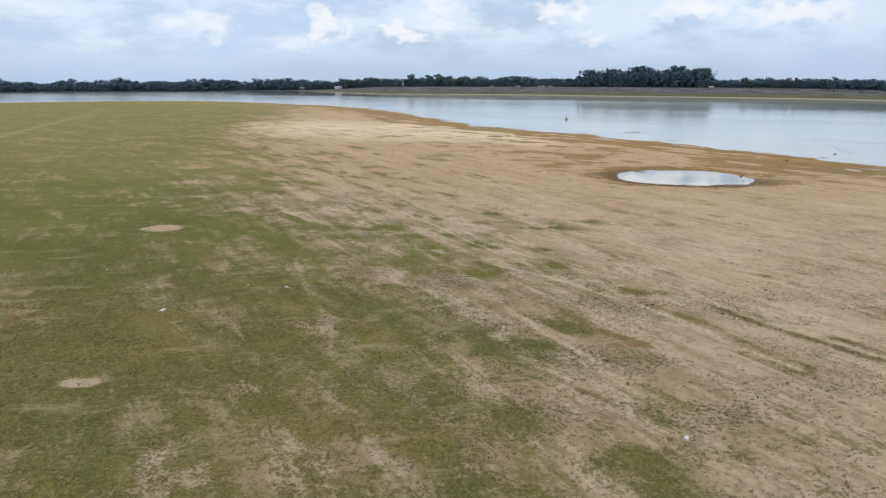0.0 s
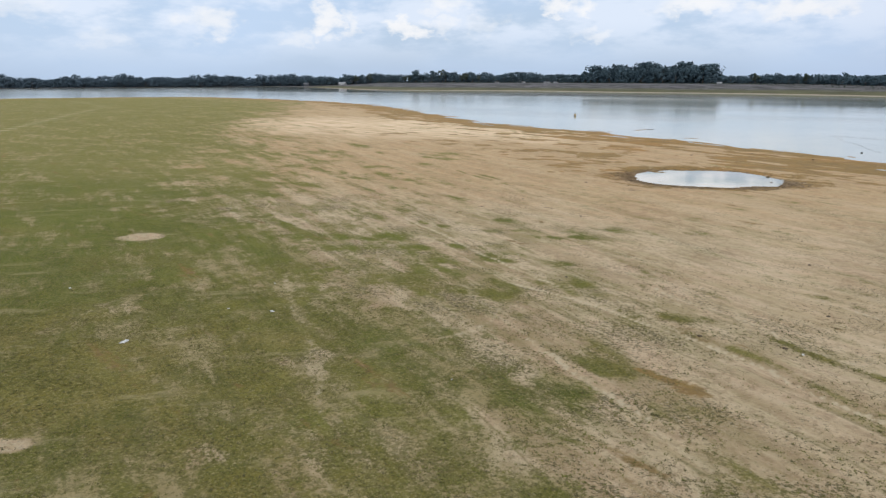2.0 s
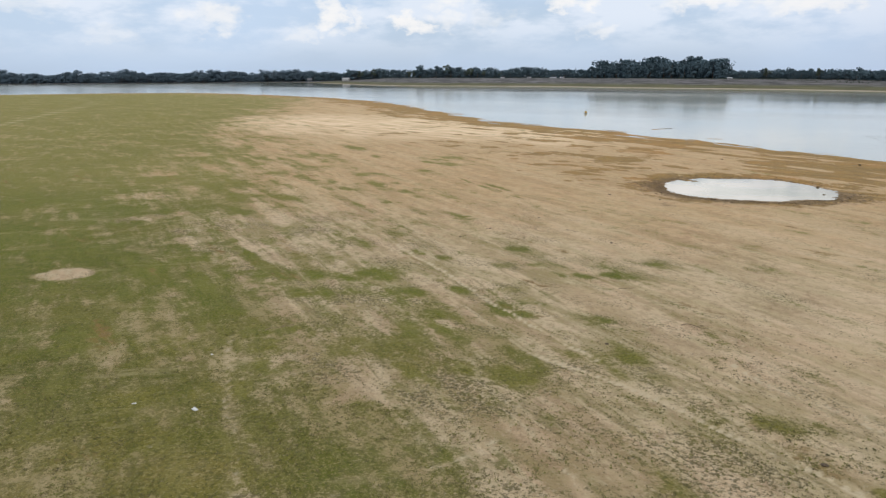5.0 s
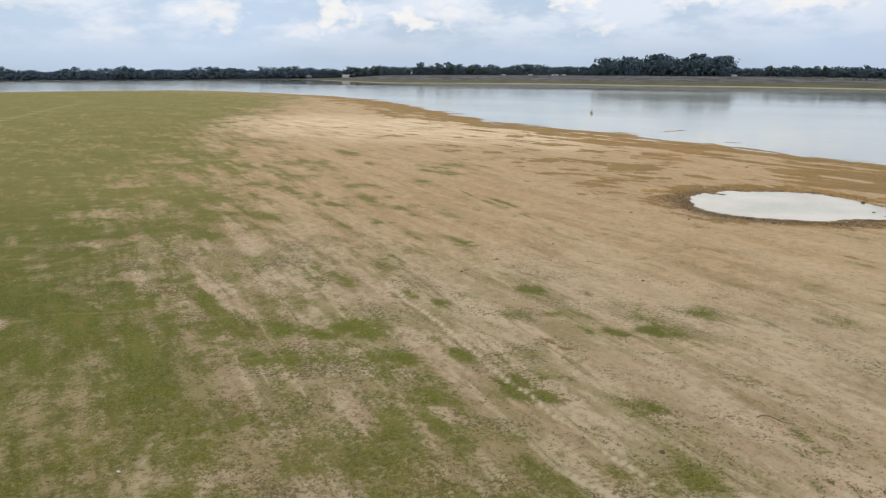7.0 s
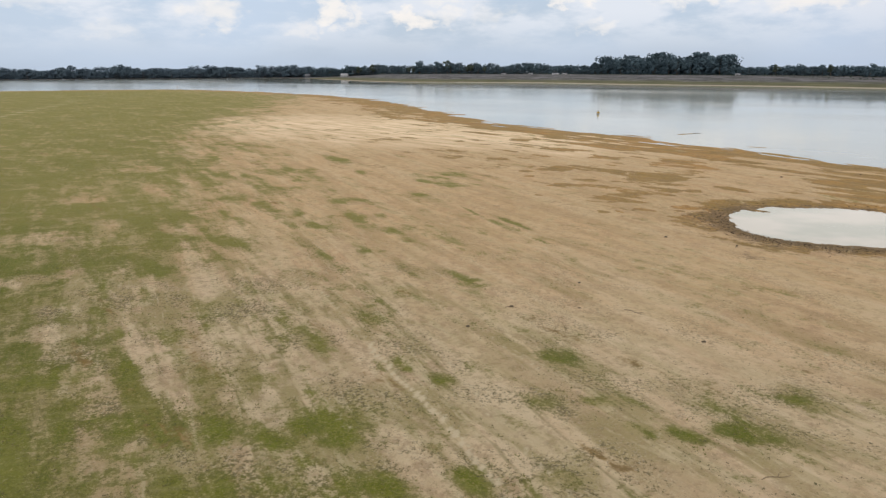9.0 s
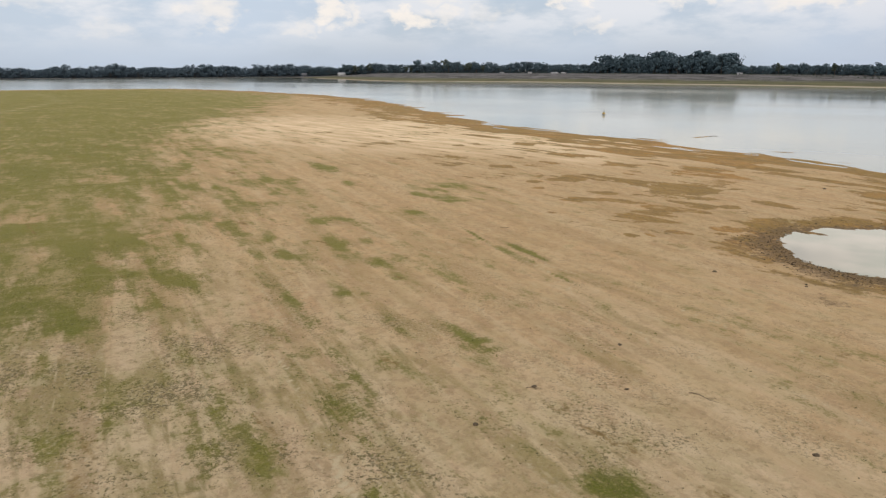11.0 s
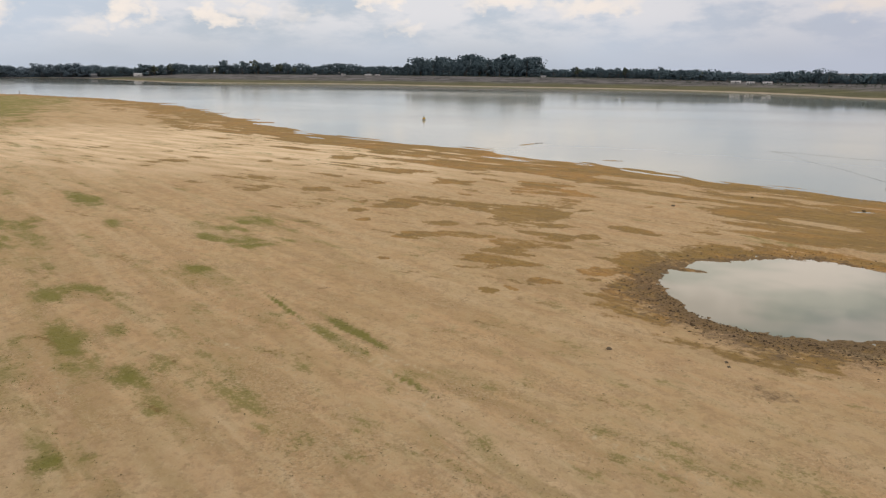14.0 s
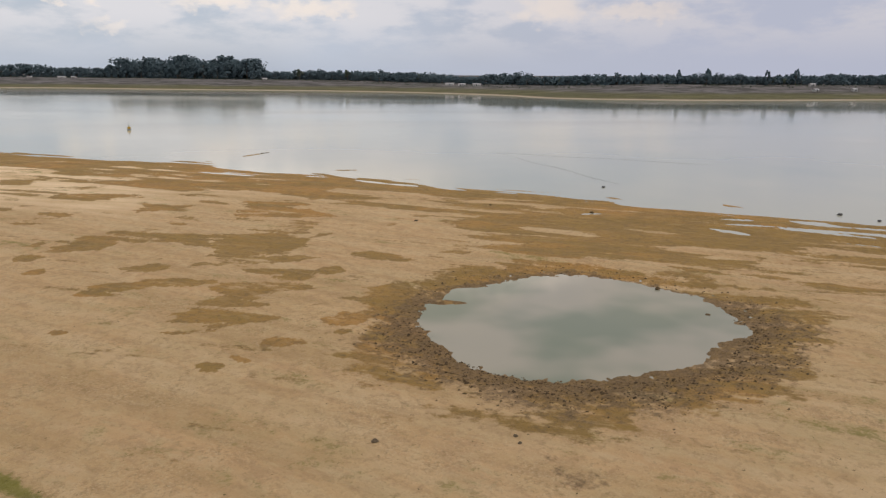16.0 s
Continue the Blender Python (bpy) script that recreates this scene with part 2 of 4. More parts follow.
    damp = lay(damp, ramp(nt, wisp, .55, .66), .4, (.45, .30, .14))
    col = lay(col, w, .9, damp)
    k = ramp(nt, math_node(nt, "ADD", mud, about(fine, 1.6)), .3, .75)
    col = lay(col, k, .8, mix(nt, ramp(nt, speck, .4, .62), (.225, .145, .07), (.105, .068, .034)))
    # the far bank: sand rim, low sward, grey stones below the trees
    blot = grain(nt, co, .06, 6, .7, (3, 1, 1), -35)
    up = math_node(nt, "ADD", shore, about(blot, .5))
    far = mix(nt, ramp(nt, blot, .4, .6), (.08, .076, .032), (.13, .12, .05))
    stony = mix(nt, ramp(nt, grain(nt, co, .09, 6, .75, (2, 1, 1), -35), .42, .6), (.05, .046, .04), (.165, .152, .146))
    far = mix(nt, ramp(nt, up, .22, .42), far, stony)
    far = mix(nt, ramp(nt, math_node(nt, "ADD", shore, about(blot, .06)), .075, .05), far, (.37, .295, .215))
    col = mix(nt, ramp(nt, shore, .004, .012), col, far)
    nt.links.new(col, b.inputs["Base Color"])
    nt.links.new(math_node(nt, "MULTIPLY_ADD", math_node(nt, "MAXIMUM", w, k), -.12, .95), b.inputs["Roughness"])
    relief = math_node(nt, "MULTIPLY_ADD", speck, .6, math_node(nt, "MULTIPLY_ADD", clump, 2.2, fine))
    bump(nt, b, relief, 1.0, .22)
    return m


def water_material(name, body, deep, rough, wave, scale, calm=0.0):
    """calm: how much smoother the water is where its own cover says so."""
    m, nt, b, co = material(name, rough)
    nt.links.new(mix(nt, ramp(nt, grain(nt, co, .012 * scale, 3), .4, .6), body, deep), b.inputs["Base Color"])
    b.inputs["IOR"].default_value, b.inputs["Specular IOR Level"].default_value = 1.33, .5
    still = attr(nt, "calm")
    lanes = ramp(nt, grain(nt, co, .011 * scale, 4, .55, (5, 1, 1), -30), .4, .65)
    nt.links.new(math_node(nt, "MULTIPLY_ADD", still, -calm, math_node(nt, "MULTIPLY_ADD", lanes, rough * .35, rough * .8)), b.inputs["Roughness"])
    bump(nt, b, grain(nt, co, .5 * scale, 4, .6, (2.5, 1, 1), 20), wave, .05)
    return m


MAT_GROUND = ground_material()
MAT_LAKE = water_material("lake water", (.40, .40, .32), (.33, .36, .30), .11, .05, 1.0, .06)
MAT_POND = water_material("pond water", (.31, .285, .215), (.16, .185, .125), .03, .04, 6.0)
# aerial haze is painted into the leaves: bluer and lighter than their own green
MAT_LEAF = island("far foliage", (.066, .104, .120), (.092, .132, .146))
# the same painted haze, stronger, for the most distant wood
MAT_LEAF_HAZE = island("haze-tinted foliage", (.082, .122, .150), (.112, .152, .176))
MAT_LEAF_PALE = island("far foliage pale", (.07, .09, .065), (.10, .12, .085))
MAT_BARK = simple("bark", (.10, .08, .06), (.20, .16, .12), 1.5)
MAT_BLADE = island("grass blades", (.058, .06, .012), (.235, .21, .055))
MAT_STRAW = island("dry weeds", (.06, .055, .02), (.16, .13, .055))
MAT_CLOD = island("mud clods", (.032, .022, .012), (.12, .076, .036))
MAT_WALL = simple("whitewashed wall", (.72, .70, .66), (.55, .53, .50), .4)
MAT_ROOF = simple("sheet roof", (.55, .55, .56), (.40, .38, .37), .5, .6)
MAT_GREY = simple("grey weathered boards", (.11, .115, .125), (.17, .17, .17), .4)
MAT_DARK = simple("dark opening", (.05, .05, .05), (.09, .085, .08), 1.0)
MAT_YELLOW = simple("yellow paint", (.62, .42, .05), (.45, .28, .05), 2.0, .5)
MAT_STEEL = simple("weathered steel", (.22, .21, .20), (.34, .31, .28), 3.0, .5, .6)
MAT_ROPE = simple("wet rope", (.20, .19, .17), (.32, .30, .26), 4.0)
MAT_WHITE = simple("white plastic", (.68, .66, .60), (.48, .46, .41), 4.0, .5)
MAT_DUNG = simple("dried dung", (.065, .046, .028), (.14, .10, .06), 6.0)
MAT_WOOD = simple("dry driftwood", (.15, .10, .055), (.27, .20, .12), 5.0)
MAT_STONE = island("bank stones", (.17, .15, .13), (.30, .27, .25))


# ---- plan ----
def lattice(ix, iy, seed):
    h = (ix.astype(np.int64) * 374761393 + iy.astype(np.int64) * 668265263 + seed * 1442695041) & 0xFFFFFFFF
    h = ((h ^ (h >> 13)) * 1274126177) & 0xFFFFFFFF
    return ((h ^ (h >> 16)) & 0xFFFF) / 65535.0


def value(x, y, seed):
    ix, iy = np.floor(x), np.floor(y)
    u, v = x - ix, y - iy
    u, v = u * u * (3 - 2 * u), v * v * (3 - 2 * v)
    a, b = lattice(ix, iy, seed), lattice(ix + 1, iy, seed)
    c, d = lattice(ix, iy + 1, seed), lattice(ix + 1, iy + 1, seed)
    return (a + (b - a) * u) * (1 - v) + (c + (d - c) * u) * v


def fbm(x, y, seed, octaves=4, gain=.5):
    total, amp, norm = 0, 1.0, 0.0
    for i in range(octaves):
        total = total + amp * value(x * 2 ** i + i * 17.3, y * 2 ** i - i * 9.1, seed + i)
        norm, amp = norm + amp, amp * gain
    return total / norm


def step(v, lo, hi):
    t = np.clip((v - lo) / (hi - lo), 0, 1)
    return t * t * (3 - 2 * t)


def glide(points, n=8):
    """A smooth line through a few control points."""
    p = np.array(points, float)
    p = np.vstack([2 * p[0] - p[1], p, 2 * p[-1] - p[-2]])
    t = np.linspace(0, 1, n, endpoint=False)[:, None]
    out = []
    for a, b, c, d in zip(p, p[1:], p[2:], p[3:]):
        out.append(.5 * (2 * b + (c - a) * t + (2 * a - 5 * b + 4 * c - d) * t ** 2 + (3 * b - a - 3 * c + d) * t ** 3))
    return np.vstack(out + [p[-2:-1]])


def side(x, y, line):
    """The signed distance to a line: positive on its right-hand side as it runs."""
    shape = x.shape
    x, y = x.ravel(), y.ravel()
    out = np.empty(len(x))
    a, e = line[:-1], line[1:] - line[:-1]
    ll = (e ** 2).sum(1)
    for i in range(0, len(x), 40000):
        px, py = x[i:i + 40000, None] - a[:, 0], y[i:i + 40000, None] - a[:, 1]
        t = np.clip((px * e[:, 0] + py * e[:, 1]) / ll, 0, 1)
        qx, qy = px - t * e[:, 0], py - t * e[:, 1]
        dd = qx * qx + qy * qy
        k = dd.argmin(1)
        r = np.arange(len(k))
        out[i:i + 40000] = np.sqrt(dd[r, k]) * np.where((e[k, 0] * qy[r, k] - e[k, 1] * qx[r, k]) > 0, -1, 1)
    return out.reshape(shape)


LAKE_Z, POND_Z = -0.9, -0.78
NEAR_SHORE = glide([
    (-4500, 900), (-2800, 800), (-1700, 700), (-1050, 650), (-720, 640), (-520, 660), (-400, 715), (-300, 735), (-205, 665), (-135, 585), (-82, 505), (-42, 415), (-17, 345), (4, 293), (24, 262),
    (41, 241), (54, 214), (66, 195), (76, 175), (79, 167), (77, 159), (84, 151), (91, 138), (103, 124), (140, 90), (220, 32), (380, -80), (700, -300), (1300, -640), (2500, -1240), (4500, -2200)], 5)
FAR_SHORE = glide([
    (-4500, 1500), (-2900, 1540), (-1900, 1560), (-1350, 1570), (-1050, 1600), (-800, 1690), (-520, 1800), (-400, 1700), (-285, 1560), (-110, 1390), (40, 1230), (150, 1040), (245, 875),
    (300, 740), (335, 625), (380, 510), (465, 430), (610, 362), (800, 280), (1080, 160), (1600, -70), (2700, -560), (4500, -1400)], 5)
WATERLINE = glide([
    (-4500, 1500), (-2900, 1540), (-1900, 1560), (-1350, 1570), (-1050, 1600), (-800, 1690), (-540, 1780), (-430, 1690), (-300, 1440), (-160, 1180), (-34, 1112), (84, 1035), (155, 945), (215, 888),
    (290, 815), (345, 735), (378, 655), (388, 578), (378, 515), (408, 458), (470, 412), (590, 366), (800, 280), (1080, 160), (1600, -70), (2700, -560), (4500, -1400)], 5)
GREEN_EDGE = glide([(30, -300), (-2, 10), (-5, 27), (-6, 41), (-10, 57), (-16, 70), (-22, 82), (-31, 104), (-37, 124), (-45, 150), (-61, 195), (-80, 245), (-90, 290), (-101, 370), (-116, 480), (-132, 640), (-150, 740)], 4)
WORN_TRAILS = (
    [(3.8, 51.5), (4.9, 48.8), (6.5, 45.6), (7.7, 43.4), (9.2, 40.6)], [(3.2, 64.4), (8.1, 60), (13, 54), (16.3, 49.6), (17.9, 45.7), (20.5, 41)],
    [(14.5, 63.5), (16, 60.4), (19, 55.8), (20.9, 50.8), (23.5, 46.5), (28, 40)], [(25.6, 61), (28, 57), (30.1, 52.4), (33, 46)],
    [(-14, 103), (-9.7, 94.7), (-6.3, 88.1), (-3, 82.1), (-.2, 76.6), (2.2, 71.9), (4.6, 68), (7, 63.5)])
FAINT_TRAILS = (
    [(-3, 90), (0, 82), (2.8, 76), (6, 71), (11, 64)], [(-26, 99), (-23.6, 95.4), (-18.1, 88)], [(13, 75), (15, 70.5), (17.5, 62), (19.1, 56.3)],
    [(-20.8, 106.1), (-17.6, 100.5), (-11.2, 88.4), (-9.4, 84.4), (-6.5, 79)], [(-1, 95), (.8, 91.3), (3.7, 86), (6.2, 82.6), (10, 77)], [(-13, 79.5), (-11.6, 77.3), (-8.4, 72.3), (-6.3, 69.3)],
    [(-18.5, 115), (-16.3, 111.1), (-14.4, 107.3), (-12.6, 104.4)], [(-22, 109), (-19.7, 104.5), (-16.4, 97.9), (-13.5, 92.4)], [(-23, 126.8), (-19.1, 120), (-16.4, 115)],
    [(-18.2, 130.7), (-13.1, 120.2)], [(-3, 134.5), (-1.2, 131), (.8, 127.4), (2.5, 124), (4, 121)], [(3.1, 124.1), (6.1, 113.2), (8.7, 105.8)], [(4.5, 106.5), (6.3, 102.1), (7.5, 98)],
    [(-15.5, 66), (-14, 61.3), (-11.5, 55.4), (-9.9, 50.8), (-8, 46), (-6.8, 41)], [(-7, 48.3), (-3.8, 50.2), (-1.1, 51.7), (1.5, 54.3), (2.5, 58)],
    [(-6, 128), (2, 117), (9, 107), (17, 96), (24, 84)], [(4, 124), (12, 113), (22, 98), (32, 82)], [(-19.7, 156.7), (-8.6, 137.9), (-4.5, 131)])
RUTS = [glide(r, 6) for r in WORN_TRAILS + FAINT_TRAILS]
FOOTPATH = glide([(-120, 150), (-151, 222), (-175, 285), (-197, 342), (-238, 447), (-325, 570)], 4)
# tufted green patches on the dry part: x, y, half width, half depth
PATCHES = [
    (-17.9, 125.9, 1.2, 2.6), (-19.9, 126, .8, 2), (-22.7, 126.2, .6, 2.2), (-20.8, 121.6, .7, .9), (-14, 105.6, .3, 1.1), (-7.7, 108.3, .5, 1.9), (-3, 107.2, .6, 1.2), (-1.8, 105.7, .5, .5),
    (-.9, 104.3, .4, .5), (-11, 107.1, .5, .8), (-13.2, 115.8, .8, 2.4), (-15.9, 113.3, .9, 1.7), (-10.5, 123.8, .7, 1.6), (-17.5, 140.9, 1.3, 2.1), (-29.3, 184.7, 1.8, 5), (-54.2, 184.7, 1.6, 9),
    (-38, 167.6, 1.5, 4.5), (-35.8, 171, 1.1, 4), (-7.3, 167.2, 2.4, 2.6), (-10.4, 158.4, .9, 2), (-20.1, 140.1, 1.1, 1.7), (-13.2, 131.8, .9, 1.6), (-43.2, 163.4, 1, 2.9), (-23.4, 132.4, .9, 1.6),
    (-30.7, 141.7, .8, 3.2), (-14.8, 125.8, .7, 1.3), (-30.6, 169.1, 1.1, 3), (-16.2, 129.8, .9, 2.6), (-5.8, 154, 1.8, .8), (-9.6, 146.1, .8, 1.2), (-21.9, 168.2, 1, 2), (-8.2, 163, 1.2, 1.8), (-10.7, 159.4, .8, 1.4), (-7, 156.2, 1.6, 1)]
PATCHES += [
    (11.3, 81.4, 1.1, 1), (8.6, 80.8, .7, .8), (6.7, 81.3, .6, .7), (4.9, 84.2, .7, .6), (2, 83.9, .9, 1.3), (2.2, 77.3, .8, .8), (-1.1, 76.5, .9, 1.1), (-5.3, 76.2, 1, 1), (-6.1, 75.1, .7, 1.4),
    (-8.7, 81, 1.3, 1.2), (-7.6, 79.7, .9, .9), (-10.8, 79.4, 1, .8), (-3.1, 71.6, .9, 1.6), (-4.7, 69.4, .8, 1), (2.3, 71.4, .9, .6), (1.4, 73.1, .7, .9), (3.8, 74.2, .8, .8), (8.2, 70.5, .7, .7),
    (3.5, 90.2, .7, 1.1), (15.4, 85.3, .8, .6), (-3, 86.5, .8, .8), (-12.8, 80.4, 1, 1.3), (14.3, 56.2, .9, 1), (2.8, 42.3, 1.2, 2), (5.3, 44.5, 1, 1.6), (8.2, 47.1, .9, 1.4), (3.5, 34, 1.4, 2.2), (9, 29, 2, 2.6),
    (2.7, 63.3, 1.1, 1.8), (9.2, 63.9, .8, 1.2), (-22.5, 67.5, 3, 4), (-20.5, 71, 2.4, 3), (-18, 60, 3, 4), (-1.5, 66.8, 1, 1.6), (2.2, 61, 1.1, 1.8)]
# green strips along the old rut north of the dry part: from, to, half width
STRIPS = [((-1.2, 131.8), (3.2, 122.9), .75), ((.2, 132.8), (4.3, 124.6), .5), ((-4.2, 139), (-1.0, 131.5), .25), ((3.4, 122.6), (6.2, 117), .2)]
# bare spots in the grass: x, y, radius
BARE = [(-24, 31, 1.4), (-38, 102.5, 2.4), (-9, 47, 1.8), (-11, 37, 1.3), (-4, 30, 1.6), (-47, 118, 2.6), (-29, 92, 1.6), (-12.5, 72.5, 2.2), (-21, 84, 2), (-55, 140, 3),
        (-44, 96, 1.8), (-60, 170, 4), (-26, 56, 1.3), (-8.5, 61, 2.6), (-11.5, 64.5, 2.2), (-5.5, 59.5, 2), (-13, 79, 2.4), (-17, 90, 2.6), (-9, 88, 2.4), (-32, 45, 1.5), (-12, 28, 1.5)]
# worn dust baths with no grass left
DUST = [(-34.6, 79.5, 2.4, 1.8), (-20.5, 37.1, 1.1, 0.7)]
# damp hollows between the pond and the shore, shaped to fit the camera's last view: x, y, half size across it, half
# size along it
HOLLOWS = [
    (22.6, 150.9, 3.1, 7.7), (16.9, 144.4, 3.1, 2.9), (26.0, 165.7, 3.5, 6.5), (12.8, 177.2, 2.6, 4.1), (11.3, 155.3, 2.5, 2.0), (15.3, 161.9, 1.3, 2.7), (24.2, 139.7, 1.5, 2.1), (29.8, 152.8, 1.6, 1.8), (18.9, 137.2, 1.2, 0.7),
    (15.3, 136.6, 0.7, 0.5), (13.0, 135.5, 0.8, 1.0), (6.9, 147.4, 0.9, 0.5), (9.1, 192.1, 2.4, 2.8), (21.2, 171.8, 2.4, 2.3), (6.0, 165.7, 0.9, 0.9), (7.1, 176.2, 0.9, 1.4), (34.8, 185.0, 4.1, 5.9), (16.1, 155.0, 2.7, 1.2),
    (30.4, 142.2, 2.1, 2.2), (17.0, 206.6, 4.9, 3.8), (23.3, 192.2, 3.0, 2.6), (8.2, 228.3, 2.7, 3.6), (12.4, 175.5, 3.0, 4.4), (2.6, 188.3, 2.6, 2.6), (38.7, 178.6, 2.9, 2.6), (6.9, 170.7, 1.6, 1.3)]

# narrow pools and mud spits of the shore, damp and dry streaks behind it: from, to, half width
POOLS = [((52, 212.5), (55, 208.5), .8), ((56.5, 216.5), (58.5, 205.5), .9), ((57, 205), (60.5, 195.5), .9), ((59.5, 198), (63, 192), .8), ((65, 190.5), (67, 184.5), 1.1),
         ((70, 181), (72.5, 177), .7), ((69, 160.5), (72, 159.2), .6), ((76, 145.6), (76.8, 141), .8), ((81.5, 149.2), (85, 145.5), .6), ((79.4, 146.4), (83.2, 142.5), .5), ((83.5, 140.3), (88, 131), .7), ((81.5, 133.6), (84, 128.5), .6)]
SPITS = [((81.5, 168), (82.4, 165), .7), ((77.3, 164), (78.2, 161), .6), ((91.2, 155), (91.5, 151.5), .8), ((59.5, 217), (63.5, 215), .9), ((-90, 512), (-62, 485), 5),
         ((-49, 430), (-39, 424), 4), ((-36, 394), (-28, 394), 3), ((-33, 362), (-16, 353), 4), ((-23, 343), (-7, 335), 3)]
DAMP = [((21.5, 197), (25, 188), 1.5), ((29, 196), (31, 191), .9), ((21.6, 182.5), (23, 179.5), .8), ((18.5, 178), (22.5, 167), 1.5), ((23.2, 172.5), (25.3, 169.8), .7), ((26, 171), (31, 163), 2.2),
        ((38.5, 180), (41, 175), 1.6), ((57, 136.4), (59.4, 131.2), .7), ((60.3, 131), (62.4, 127.6), .6), ((48, 144), (50, 139.5), .8), ((44, 146), (46, 142), .7), ((34, 157), (37, 152), 1.5)]
DRY = [((49, 174), (55.5, 166), 1.4), ((40.8, 192), (42.6, 181.5), .9), ((40, 180.5), (42.2, 174), .9), ((46, 177.8), (48, 173.5), .7), ((56.8, 157), (60.6, 150), 1.0), ((42.5, 162), (44.5, 157), 1.0),
       ((62.6, 137.2), (66.4, 133.4), .6), ((66, 151), (70, 145), .8), ((37, 202), (41, 195), 1.1)]


def streaks(x, y, segments, fray):
    """1 inside any of the long thin streaks, fading at their edges."""
    out = np.zeros_like(x)
    for (ax, ay), (bx, by), w in segments:
        near = (np.abs(x - (ax + bx) / 2) < abs(bx - ax) + 4 * w + 3) & (np.abs(y - (ay + by) / 2) < abs(by - ay) + 4 * w + 3)
        ex, ey = bx - ax, by - ay
        n = math.hypot(ex, ey)
        px, py = x[near] - (ax + bx) / 2, y[near] - (ay + by) / 2
        q = ((px * ex + py * ey) / n / (.58 * n)) ** 2 + ((-px * ey + py * ex) / n / w) ** 2 + fray[near]
        out[near] = np.maximum(out[near], step(q, 1.5, .3))
    return out


def pond_rho(x, y):
    """1 on the pond's edge, less inside it."""
    dx, dy = x - 39.5, y - 131
    th = np.arctan2(dy, dx)
    r = 11.3 + .87 * np.cos(2 * th) - .15 * np.sin(3 * th) - .27 * np.cos(4 * th) - .18 * np.sin(4 * th) - .32 * np.sin(5 * th)
    r = r + .9 * (fbm(x * .28, y * .28, 61, 4, .6) - .5) + 1.5 * (fbm(x * .9, y * .9, 64, 5, .7) - .5)
    along_t = .77 * (x - 33.8) - .64 * (y - 138.9), .64 * (x - 33.8) + .77 * (y - 138.9)
    tongue = np.exp(-(along_t[0] / 1.7) ** 4 - (along_t[1] / .55) ** 2)
    pools = np.exp(-((x - 36.3) ** 2 + (y - 141.2) ** 2) / 1.6) + np.exp(-((x - 47.2) ** 2 + (y - 122.4) ** 2) / 1.6)
    return np.hypot(dx, dy) / r + .3 * tongue - .17 * pools


